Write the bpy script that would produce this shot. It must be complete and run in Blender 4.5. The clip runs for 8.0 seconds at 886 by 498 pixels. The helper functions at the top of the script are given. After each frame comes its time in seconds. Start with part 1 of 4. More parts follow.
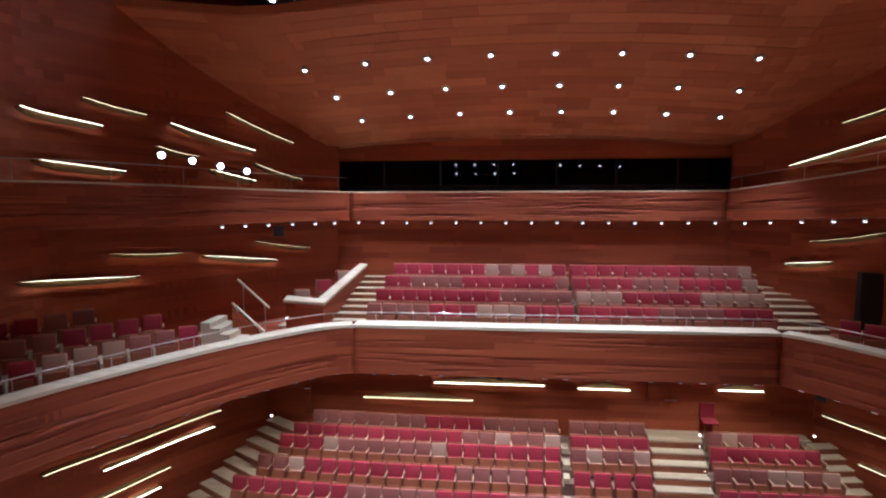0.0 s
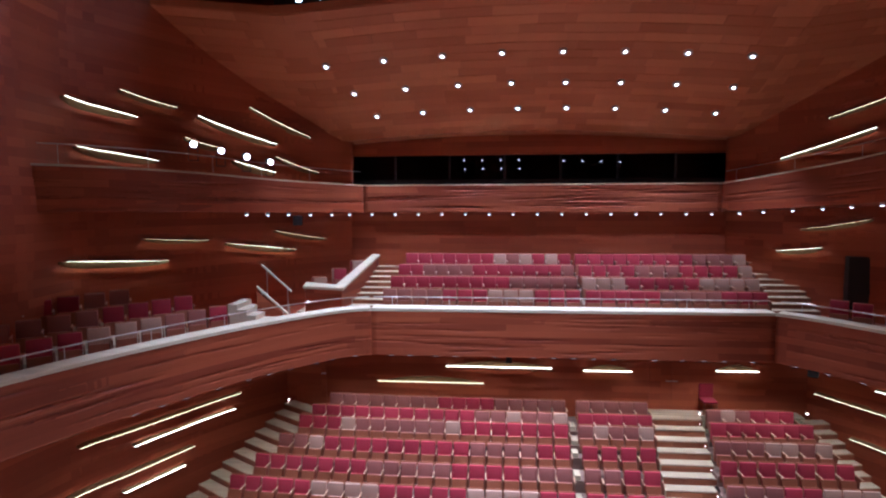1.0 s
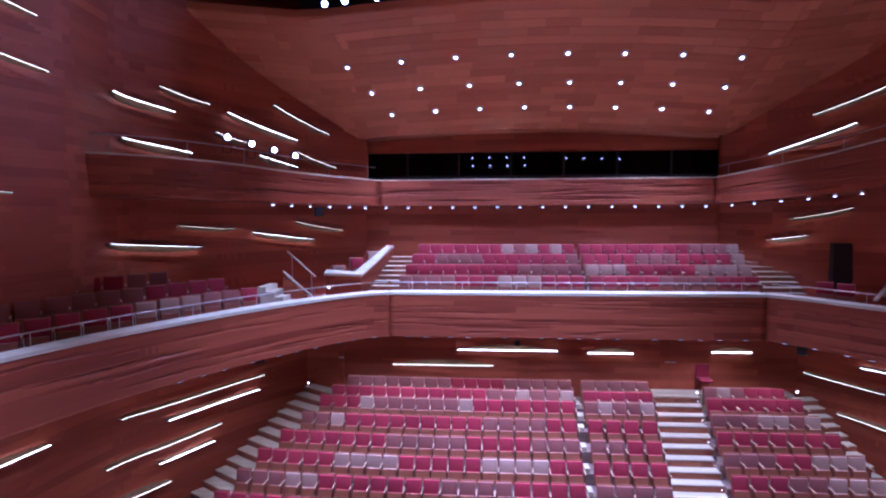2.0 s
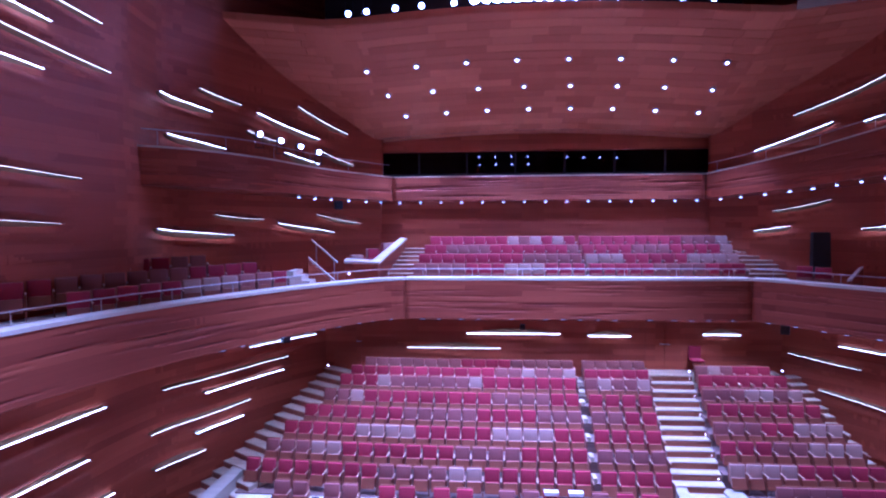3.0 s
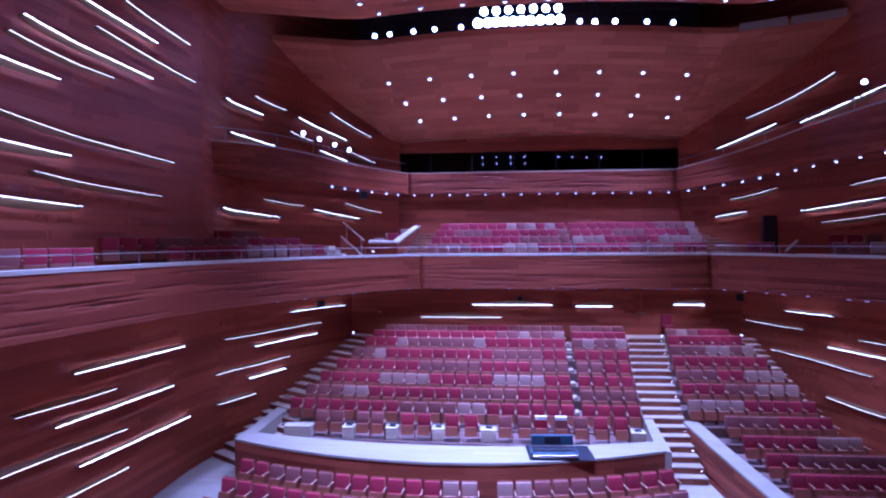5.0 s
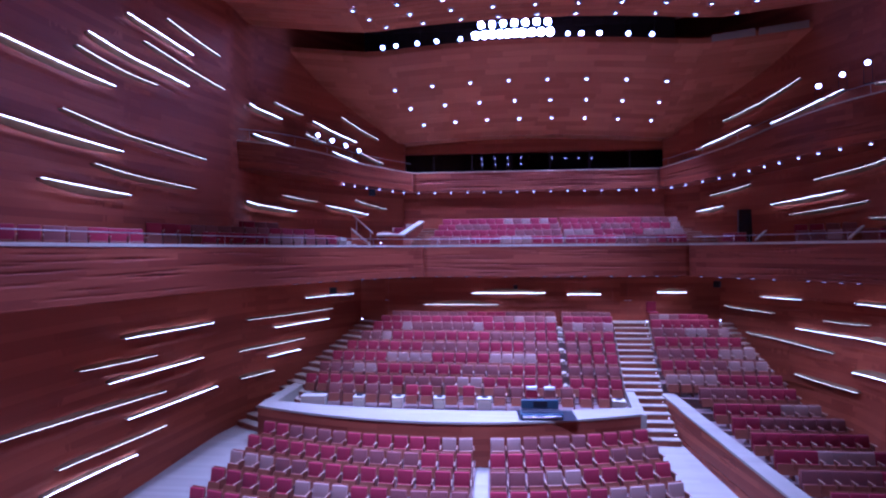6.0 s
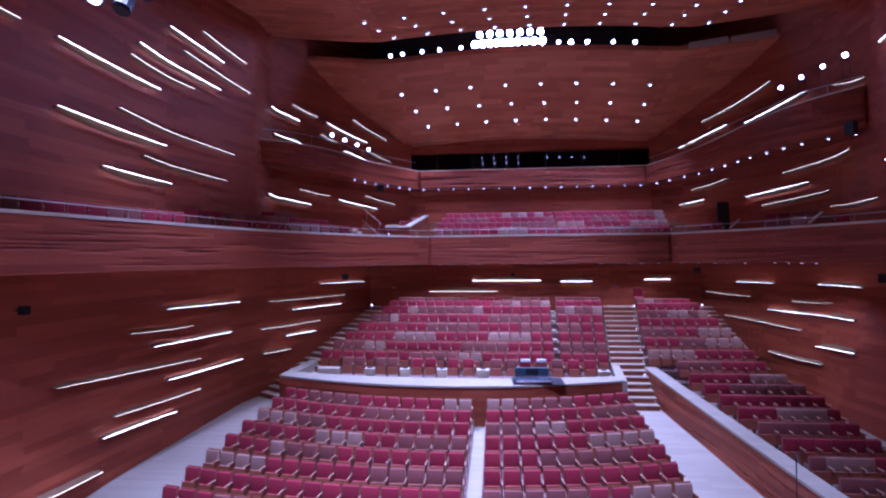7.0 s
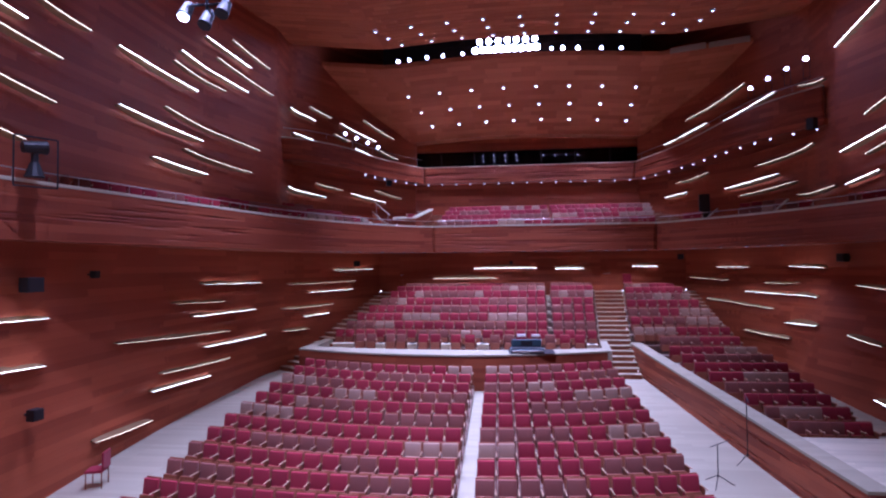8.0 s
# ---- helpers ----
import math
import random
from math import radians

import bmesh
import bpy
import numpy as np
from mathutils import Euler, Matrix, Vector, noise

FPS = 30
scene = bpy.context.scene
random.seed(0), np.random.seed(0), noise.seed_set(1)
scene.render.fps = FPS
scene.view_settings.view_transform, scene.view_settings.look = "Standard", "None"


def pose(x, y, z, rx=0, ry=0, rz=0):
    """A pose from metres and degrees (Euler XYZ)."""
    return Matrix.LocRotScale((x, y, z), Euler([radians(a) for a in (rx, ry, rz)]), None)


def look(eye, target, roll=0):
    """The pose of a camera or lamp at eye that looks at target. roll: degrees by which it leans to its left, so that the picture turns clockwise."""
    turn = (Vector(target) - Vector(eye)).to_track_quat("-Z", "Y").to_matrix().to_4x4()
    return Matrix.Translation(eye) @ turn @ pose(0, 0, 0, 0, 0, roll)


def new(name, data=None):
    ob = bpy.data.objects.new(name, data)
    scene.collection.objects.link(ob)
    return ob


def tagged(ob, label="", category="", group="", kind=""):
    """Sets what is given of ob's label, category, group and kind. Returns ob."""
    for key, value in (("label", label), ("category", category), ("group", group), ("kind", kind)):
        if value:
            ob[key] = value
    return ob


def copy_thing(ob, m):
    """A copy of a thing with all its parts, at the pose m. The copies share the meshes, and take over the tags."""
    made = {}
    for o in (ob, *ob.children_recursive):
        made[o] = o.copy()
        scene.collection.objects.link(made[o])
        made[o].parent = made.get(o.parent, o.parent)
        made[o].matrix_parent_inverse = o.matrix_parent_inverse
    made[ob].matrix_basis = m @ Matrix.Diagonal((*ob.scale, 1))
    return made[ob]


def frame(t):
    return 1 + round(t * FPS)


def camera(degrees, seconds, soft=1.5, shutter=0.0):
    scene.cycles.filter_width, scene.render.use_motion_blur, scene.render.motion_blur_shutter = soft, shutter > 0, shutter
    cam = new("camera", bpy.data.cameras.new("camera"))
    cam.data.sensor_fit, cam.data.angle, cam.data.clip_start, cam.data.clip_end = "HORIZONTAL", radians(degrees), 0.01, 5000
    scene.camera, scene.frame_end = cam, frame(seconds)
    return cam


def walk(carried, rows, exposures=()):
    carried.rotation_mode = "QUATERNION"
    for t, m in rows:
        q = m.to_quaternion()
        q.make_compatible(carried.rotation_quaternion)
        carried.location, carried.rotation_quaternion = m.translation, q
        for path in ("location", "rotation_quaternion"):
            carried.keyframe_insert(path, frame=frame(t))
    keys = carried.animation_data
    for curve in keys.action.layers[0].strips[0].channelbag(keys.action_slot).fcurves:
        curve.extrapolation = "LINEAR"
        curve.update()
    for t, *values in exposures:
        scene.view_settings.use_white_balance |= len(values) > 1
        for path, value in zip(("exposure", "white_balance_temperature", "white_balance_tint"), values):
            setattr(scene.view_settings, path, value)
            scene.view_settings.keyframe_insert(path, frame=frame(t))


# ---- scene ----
cam = camera(78.0, 8.0, soft=2.2)
PATH = [
    (0, (-1.098, -6.513, 11.401), (-1.296, -4.533, 11.202), -0.2),
    (0.5, (-1.354, -7.013, 11.115), (-1.54, -5.03, 10.931), -0.2),
    (1, (-1.704, -7.544, 10.771), (-1.872, -5.558, 10.607), -0.2),
    (1.5, (-2.007, -8.142, 10.447), (-2.161, -6.154, 10.301), -0.2),
    (3, (-2.612, -10.533, 9.442), (-2.755, -8.54, 9.351), -0.3),
    (3.5, (-2.696, -11.486, 9.113), (-2.84, -9.492, 9.037), -0.2),
    (4, (-2.587, -12.523, 8.63), (-2.744, -10.53, 8.581), -0.2),
    (4.5, (-2.607, -13.483, 8.32), (-2.762, -11.489, 8.282), -0.3),
    (6, (-2.132, -16.76, 7.231), (-2.314, -14.768, 7.235), -0.4),
    (6.5, (-1.905, -17.928, 6.719), (-2.1, -15.938, 6.742), -0.4),
    (7, (-1.787, -19.143, 6.256), (-1.988, -17.153, 6.291), -0.5),
    (7.5, (-1.666, -20.398, 5.736), (-1.874, -18.409, 5.782), -0.6),
    (8, (-1.507, -21.649, 5.247), (-1.723, -19.662, 5.304), -0.6),
]

EXPOSURES = [(0.0, 1.52, 5350, 14), (1.2, 1.57, 4850, 22), (2.8, 1.95, 3800, 52), (4.5, 1.62, 3850, 56), (6.5, 1.42, 4050, 55), (8.0, 1.4, 4600, 47)]
walk(cam, [(t, look(eye, target, roll)) for t, eye, target, roll in PATH], EXPOSURES)

# ---- world and light ----
world = bpy.data.worlds.new("world")
scene.world = world
world.use_nodes = True
world.node_tree.nodes["Background"].inputs[0].default_value = (0.9, 0.75, 0.75, 1)
world.node_tree.nodes["Background"].inputs[1].default_value = 0.0
SLOT_W = 62.0
BACK_W, FRONT_W, FILL_W = 260.0, 640.0, 1650.0


# ---- materials ----
def material(name, colour, rough=0.5, metal=0.0):
    m = bpy.data.materials.new(name)
    m.use_nodes = True
    b = m.node_tree.nodes["Principled BSDF"]
    b.inputs["Base Color"].default_value = (*colour, 1)
    b.inputs["Roughness"].default_value = rough
    b.inputs["Metallic"].default_value = metal
    return m


def node(m, kind, **values):
    n = m.node_tree.nodes.new(kind)
    for key, v in values.items():
        n.inputs[key].default_value = v
    return n


def wire(m, a, out, b, into):
    m.node_tree.links.new(a.outputs[out], b.inputs[into])


def wood(name, dark, light, plank=(2.4, 0.16), rough=0.52, vertical=True, grain=14.0, seam=0.004):
    """Veneer in long boards laid on the wall: board-to-board colour, long grain, fine gaps and a satin gloss."""
    m = material(name, light, rough)
    b = m.node_tree.nodes["Principled BSDF"]
    uv = m.node_tree.nodes.new("ShaderNodeUVMap")
    uv.uv_map = "metres"
    brick = node(m, "ShaderNodeTexBrick", Scale=1.0)
    brick.inputs["Mortar Size"].default_value = seam
    brick.inputs["Mortar Smooth"].default_value = 0.3
    brick.inputs["Bias"].default_value = 0.0
    brick.inputs["Brick Width"].default_value = plank[0]
    brick.inputs["Row Height"].default_value = plank[1]
    brick.offset = 0.37
    brick.inputs["Color1"].default_value = (0, 0, 0, 1)
    brick.inputs["Color2"].default_value = (1, 1, 1, 1)
    brick.inputs["Mortar"].default_value = (0.3, 0.3, 0.3, 1)
    wire(m, uv, 0, brick, "Vector")
    stretch = node(m, "ShaderNodeMapping")
    stretch.inputs["Scale"].default_value = (0.6, grain, 1)
    wire(m, uv, 0, stretch, "Vector")
    fine = node(m, "ShaderNodeTexNoise", Scale=2.0, Detail=5.0, Roughness=0.65)
    wire(m, stretch, 0, fine, "Vector")
    broad = node(m, "ShaderNodeTexNoise", Scale=0.35, Detail=2.0)
    wire(m, uv, 0, broad, "Vector")
    a = node(m, "ShaderNodeMath")
    a.operation = "MULTIPLY_ADD"
    wire(m, fine, "Fac", a, 0)
    a.inputs[1].default_value = 0.55
    wire(m, brick, "Color", a, 2)
    c = node(m, "ShaderNodeMath")
    c.operation = "MULTIPLY_ADD"
    wire(m, broad, "Fac", c, 0)
    c.inputs[1].default_value = 0.5
    wire(m, a, 0, c, 2)
    ramp = m.node_tree.nodes.new("ShaderNodeValToRGB")
    ramp.color_ramp.elements[0].position, ramp.color_ramp.elements[1].position = 0.35, 1.55
    ramp.color_ramp.elements[1].position = 1.0
    ramp.color_ramp.elements[0].color, ramp.color_ramp.elements[1].color = (*dark, 1), (*light, 1)
    half = node(m, "ShaderNodeMath")
    half.operation = "MULTIPLY"
    half.inputs[1].default_value = 0.62
    wire(m, c, 0, half, 0)
    wire(m, half, 0, ramp, 0)
    wire(m, ramp, 0, b, "Base Color")
    bump = node(m, "ShaderNodeBump", Strength=0.25, Distance=0.004)
    wire(m, brick, "Fac", bump, "Height")
    bump.invert = True
    grainbump = node(m, "ShaderNodeBump", Strength=0.12, Distance=0.003)
    wire(m, fine, "Fac", grainbump, "Height")
    wire(m, bump, 0, grainbump, "Normal")
    wire(m, grainbump, 0, b, "Normal")
    b.inputs["Specular IOR Level"].default_value = 0.32
    rr = node(m, "ShaderNodeMapRange")
    rr.inputs["To Min"].default_value, rr.inputs["To Max"].default_value = rough - 0.1, rough + 0.14
    wire(m, fine, "Fac", rr, 0)
    wire(m, rr, 0, b, "Roughness")
    return m


def boards(name, dark, light, rough=0.4):
    """Boards laid one by one: each its own tone, with grain along it."""
    m = wood(name, dark, light, (9.0, 9.0), rough, seam=0.0)
    t = m.node_tree
    isl = t.nodes.new("ShaderNodeNewGeometry")
    brick = next(n for n in t.nodes if n.bl_idname == "ShaderNodeTexBrick")
    for l in [l for l in t.links if l.from_node == brick]:
        to = l.to_socket
        keep = l.from_socket.name == "Color"
        t.links.remove(l)
        if keep:
            t.links.new(isl.outputs["Random Per Island"], to)
    return m


def cloth(name, colour, other):
    m = material(name, colour, 0.9)
    b = m.node_tree.nodes["Principled BSDF"]
    at = m.node_tree.nodes.new("ShaderNodeTexCoord")
    weave = node(m, "ShaderNodeTexNoise", Scale=55.0, Detail=3.0)
    wire(m, at, "Object", weave, "Vector")
    info = m.node_tree.nodes.new("ShaderNodeObjectInfo")
    mix = m.node_tree.nodes.new("ShaderNodeMix")
    mix.data_type = "RGBA"
    mix.inputs["A"].default_value, mix.inputs["B"].default_value = (*colour, 1), (*other, 1)
    add = node(m, "ShaderNodeMath")
    add.operation = "MULTIPLY_ADD"
    wire(m, weave, "Fac", add, 0)
    add.inputs[1].default_value = 0.5
    half = node(m, "ShaderNodeMath")
    half.operation = "MULTIPLY"
    half.inputs[1].default_value = 0.6
    wire(m, info, "Random", half, 0)
    wire(m, half, 0, add, 2)
    wire(m, add, 0, mix, "Factor")
    wire(m, mix, "Result", b, "Base Color")
    b.inputs["Sheen Weight"].default_value = 0.08
    bump = node(m, "ShaderNodeBump", Strength=0.2, Distance=0.002)
    wire(m, weave, "Fac", bump, "Height")
    wire(m, bump, 0, b, "Normal")
    return m


def glow(name, colour, strength):
    m = bpy.data.materials.new(name)
    m.use_nodes = True
    t = m.node_tree
    t.nodes.clear()
    e, o = t.nodes.new("ShaderNodeEmission"), t.nodes.new("ShaderNodeOutputMaterial")
    e.inputs[0].default_value, e.inputs[1].default_value = (*colour, 1), strength
    t.links.new(e.outputs[0], o.inputs[0])
    return m


WALL = wood("wall_veneer", (0.28, 0.056, 0.019), (0.44, 0.105, 0.036), (2.6, 0.22), 0.58)
FASCIA = wood("fascia_veneer", (0.2, 0.039, 0.015), (0.37, 0.096, 0.036), (3.2, 0.2))
CEIL = boards("ceiling_veneer", (0.47, 0.142, 0.056), (0.67, 0.24, 0.1), 0.48)
PALE = wood("pale_oak", (0.54, 0.495, 0.35), (0.68, 0.625, 0.455), (1.8, 0.14), 0.45)
SEATWOOD = wood("seat_beech", (0.21, 0.066, 0.03), (0.36, 0.125, 0.058), (0.9, 0.3), 0.4)
# Darker than the other oaks; used under the seat rows and on nosings.
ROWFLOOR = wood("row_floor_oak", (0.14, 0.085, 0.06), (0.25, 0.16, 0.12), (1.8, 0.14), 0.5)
FLOOR_OAK = wood("floor_oak", (0.36, 0.325, 0.22), (0.42, 0.38, 0.26), (2.2, 0.18), 0.5, seam=0.0012)
STEP_OAK = wood("step_oak", (0.4, 0.335, 0.21), (0.53, 0.45, 0.29), (1.8, 0.14), 0.5)
# Yellower than the wall veneer: part of the strip glow is in this colour.
REFLECTOR = wood("glow_veneer", (0.25, 0.15, 0.065), (0.31, 0.19, 0.085), (2.6, 0.22), 0.7)
ARMWOOD = wood("arm_oak", (0.5, 0.3, 0.17), (0.66, 0.44, 0.28), (0.9, 0.3), 0.4)
RED = cloth("red_plush", (0.21, 0.008, 0.02), (0.35, 0.023, 0.04))
DUSTY = cloth("dusty_plush", (0.195, 0.058, 0.042), (0.265, 0.09, 0.067))
PINK = cloth("pink_plush", (0.31, 0.178, 0.12), (0.41, 0.255, 0.178))
BLACK = material("black_paint", (0.012, 0.012, 0.014), 0.55)
STEEL = material("brushed_steel", (0.6, 0.58, 0.56), 0.3, 1.0)
DARKSTEEL = material("dark_steel", (0.02, 0.02, 0.022), 0.5, 0.2)
LED = glow("led_strip", (1.0, 0.96, 0.6), 2.8)
# Emission for fold edges that only catch warm indirect light.
WARM_EDGE = glow("warm_fold_edge", (0.88, 0.72, 0.36), 1.2)
GLINT = glow("soffit_glint", (0.95, 0.9, 0.9), 1.3)
LAMP = glow("lamp_lens", (0.82, 0.92, 1.0), 5.0)
SPOT = glow("spot_lens", (0.8, 0.9, 1.0), 40.0)
MARK = glow("step_light", (1.0, 0.85, 0.7), 4.0)


# ---- mesh helpers ----
def part(name, bm, mat, parent=None, label="", smooth=False):
    me = bpy.data.meshes.new(name)
    uv = bm.loops.layers.uv.get("metres") or bm.loops.layers.uv.new("metres")
    bm.normal_update()
    for f in bm.faces:
        n = f.normal
        f.smooth = smooth
        if abs(n.z) > 0.75:
            for l in f.loops:
                l[uv].uv = (l.vert.co.x, l.vert.co.y)
        else:
            d = Vector((n.y, -n.x, 0))
            d = d.normalized() if d.length > 1e-6 else Vector((1, 0, 0))
            if abs(d.y) > abs(d.x):
                d = d if d.y > 0 else -d
            elif d.x < 0:
                d = -d
            for l in f.loops:
                l[uv].uv = (l.vert.co.dot(d), l.vert.co.z)
    bm.to_mesh(me)
    bm.free()
    me.materials.append(mat)
    ob = new(name, me)
    if parent is not None:
        ob.parent = parent
    if label:
        ob["label"] = label
    return ob


def box(bm, x0, x1, y0, y1, z0, z1, bevel=0.0):
    vs = bmesh.ops.create_cube(bm, size=1.0)["verts"]
    for v in vs:
        v.co = Vector((x0 + (v.co.x + 0.5) * (x1 - x0), y0 + (v.co.y + 0.5) * (y1 - y0), z0 + (v.co.z + 0.5) * (z1 - z0)))
    if bevel:
        es = list({e for v in vs for e in v.link_edges})
        bmesh.ops.bevel(bm, geom=es, offset=bevel, segments=2, affect="EDGES", profile=0.5)
    return bm


def a_box(*a, **k):
    return box(bmesh.new(), *a, **k)


def cylinder(bm, p, q, r, r2=None, n=12):
    p, q = Vector(p), Vector(q)
    m = Matrix.Translation((p + q) / 2) @ (q - p).to_track_quat("Z", "Y").to_matrix().to_4x4()
    bmesh.ops.create_cone(bm, cap_ends=True, segments=n, radius1=r, radius2=r if r2 is None else r2, depth=(q - p).length, matrix=m)
    return bm


def prism(bm, outline, z0, z1):
    """An upright block over an outline of (x, y); z0 and z1 are numbers or functions of (x, y)."""
    f0 = z0 if callable(z0) else (lambda x, y: z0)
    f1 = z1 if callable(z1) else (lambda x, y: z1)
    lo = [bm.verts.new((x, y, f0(x, y))) for x, y in outline]
    hi = [bm.verts.new((x, y, f1(x, y))) for x, y in outline]
    n = len(outline)
    bm.faces.new(lo[::-1])
    bm.faces.new(hi)
    for i in range(n):
        bm.faces.new((lo[i], lo[(i + 1) % n], hi[(i + 1) % n], hi[i]))
    bmesh.ops.recalc_face_normals(bm, faces=bm.faces[:])
    return bm


def smooth_line(points, step=0.5):
    """Points of a gentle curve through the given plan points."""
    pts = [Vector(p) for p in points]
    out = []
    for i in range(len(pts) - 1):
        p0, p1, p2, p3 = pts[max(i - 1, 0)], pts[i], pts[i + 1], pts[min(i + 2, len(pts) - 1)]
        n = max(1, int((p2 - p1).length / step))
        for k in range(n):
            t = k / n
            out.append(0.5 * ((2 * p1) + (p2 - p0) * t + (2 * p0 - 5 * p1 + 4 * p2 - p3) * t * t + (3 * p1 - p0 - 3 * p2 + p3) * t ** 3))
    out.append(pts[-1])
    return out


def folds_for(seed, length, z0, z1, count, deep):
    """Long carved lips: start along the wall, length, height, depth."""
    rnd = random.Random(seed)
    return [(rnd.uniform(-1.0, length), rnd.uniform(1.0, 3.6), rnd.uniform(z0 + 0.08, z1 - 0.15), deep * rnd.uniform(0.5, 1.2), rnd.uniform(-0.03, 0.03)) for _ in range(count)]


def lean_east(y, z):
    """The lower east wall comes inwards towards its foot."""
    return 0.36 * max(0.0, 5.0 - z) * min(1.0, max(0.0, (9.0 - y) / 5.0))


def pier(y, z, start=3.9):
    """Ahead of the galleries the upper walls step in."""
    if z <= 7.0 or y > start + 2.6:
        return 0.0
    f = min(1.0, (start + 2.6 - y) / 2.6)
    return 0.7 * min(1.0, max(0.0, (min(y, start) + 0.6) / 5.2)) * f * f * (3 - 2 * f)


def east_in(y, z):
    return lean_east(y, z) + pier(y, z, 3.0)


def band(bm, line, z0, z1, thick, rows=1, folds=(), seed=0.0, side=1, reach=0.28, lean_in=None):
    """A wall of the given thickness along a plan line; its front, on the hall's side, carries carved lips."""
    f0 = z0 if callable(z0) else (lambda x, y: z0)
    f1 = z1 if callable(z1) else (lambda x, y: z1)
    nrm = []
    for i, p in enumerate(line):
        d = (line[min(i + 1, len(line) - 1)] - line[max(i - 1, 0)]).normalized()
        nrm.append(Vector((d.y, -d.x)) * side)
    run, grid, back = 0.0, [], []
    for i, p in enumerate(line):
        run += (p - line[i - 1]).length if i else 0
        near = [f for f in folds if f[0] < run < f[0] + f[1]]
        col = []
        lift = f0(*p) - f0(*line[0])
        for r in range(rows + 1):
            z = f0(*p) + (f1(*p) - f0(*p)) * r / rows
            push = 0.0
            if rows > 1 and 0 < r < rows:
                push = 0.012 * noise.noise(Vector((run * 0.35, z * 2.5, seed))) + (0.08 * noise.noise(Vector((run * 0.16 + z * 0.1, z * 0.45, seed + 3))) if rows > 200 else 0.0)
                for a, n, zc, deep, lean in near:
                    u = (run - a) / n
                    h = z - lift - zc - lean * (run - a)
                    if 0 <= h < reach:
                        push += deep * math.sin(math.pi * u) * (1 - h / reach) ** 1.5
            push += lean_in(p.y, z) if lean_in else 0.0
            q = p + nrm[i] * push
            col.append(bm.verts.new((q.x, q.y, z)))
        grid.append(col)
        q = p - nrm[i] * thick
        back.append((bm.verts.new((q.x, q.y, f0(*p))), bm.verts.new((q.x, q.y, f1(*p)))))
    for i in range(len(line) - 1):
        for r in range(rows):
            bm.faces.new((grid[i][r], grid[i + 1][r], grid[i + 1][r + 1], grid[i][r + 1]))
        bm.faces.new((back[i][1], back[i + 1][1], back[i + 1][0], back[i][0]))
        bm.faces.new((grid[i][-1], grid[i + 1][-1], back[i + 1][1], back[i][1]))
        bm.faces.new((back[i][0], back[i + 1][0], grid[i + 1][0], grid[i][0]))
    for i in (0, len(line) - 1):
        bm.faces.new([v for v in grid[i]] + [back[i][1], back[i][0]])
    bmesh.ops.recalc_face_normals(bm, faces=bm.faces[:])
    return bm


def setting(ob, label="", category=""):
    return tagged(ob, label, category, kind="structure")


# ---- plan ----
BACK_LOW, BACK_HIGH = 11.6, 13.6
RIM_Z, RIM_FOOT = 7.47, 5.95
GALLERY_Z, GALLERY_FOOT = 11.46, 10.45
WALL_PLAN = [(7.0, 13.7), (9.0, 11.7), (10.6, 9.7), (12.0, 7.05), (12.8, 5.2), (13.4, 1.0), (13.8, -3.0), (13.8, -9.0), (13.4, -18.0), (12.5, -30.0)]


def left(plan):
    return [(-x, y) for x, y in plan]


def floor_z(x, y):
    return 0.08 * min(0.0, y - 3.9)


# Light strips on the side walls: depth along the hall and height at one end, at the other end, and 1 for a bright one,
# 0 for a fold edge given a warm glow.
LEFT_LOW = [(-0.8, 4.55, 3.6, 4.46, 1), (-1.4, 3.31, 3.0, 3.25, 1), (-0.7, 2.02, 3.8, 1.96, 1), (-3.7, 0.92, -0.3, 0.81, 1), (8.7, 4.99, 11.2, 5.0, 1), (7.0, 3.81, 10.0, 3.85, 1),
    (6.7, 2.57, 8.4, 2.6, 1), (-2.5, 3.91, 0.6, 3.79, 0), (-5.4, 2.83, 1.0, 2.48, 0), (-3.2, 1.44, 1.0, 1.32, 0), (5.7, 4.31, 10.2, 4.33, 0), (5.2, 3.06, 8.7, 3.09, 0),
    (5.3, 1.92, 7.0, 1.9, 0), (-11.2, 3.99, -8.1, 3.91, 1), (-11.2, 2.83, -8.2, 2.65, 1), (-6.3, 0.02, -3.7, -0.06, 0)]
LEFT_HIGH = [(-5.4, 12.44, -1.1, 12.28, 1), (-2.1, 13.57, 1.8, 13.12, 1), (-0.6, 14.73, 2.0, 14.29, 1), (-5.4, 10.53, -0.8, 10.35, 1), (-3.7, 9.17, -0.5, 9.03, 1), (-2.5, 13.03, 0.5, 12.77, 0),
    (0.0, 14.07, 3.5, 13.48, 0), (0.9, 15.16, 3.3, 14.69, 0), (-3.0, 11.14, 2.6, 10.63, 0), (-1.9, 9.82, 2.1, 9.5, 0), (-11.3, 9.01, -8.9, 8.58, 0), (-11.3, 10.26, -7.9, 9.83, 0),
    (-11.3, 11.46, -7.7, 11.13, 0), (-11.4, 11.92, -8.9, 11.74, 1), (-8.5, 12.5, -6.6, 12.4, 0)]
LEFT_BACK = [(5.7, 13.53, 7.5, 13.26, 1), (7.1, 13.95, 8.6, 13.7, 0), (6.0, 12.3, 8.0, 12.07, 1), (9.2, 13.54, 11.4, 12.88, 1), (10.7, 14.05, 12.4, 13.21, 0), (8.8, 12.84, 9.9, 12.6, 0),
    (10.2, 12.22, 11.4, 11.88, 1), (11.4, 12.44, 12.6, 11.95, 0), (5.3, 9.35, 8.2, 9.09, 1), (7.5, 9.8, 9.4, 9.65, 0), (9.9, 9.51, 11.9, 9.15, 1), (11.3, 9.86, 12.8, 9.49, 0)]
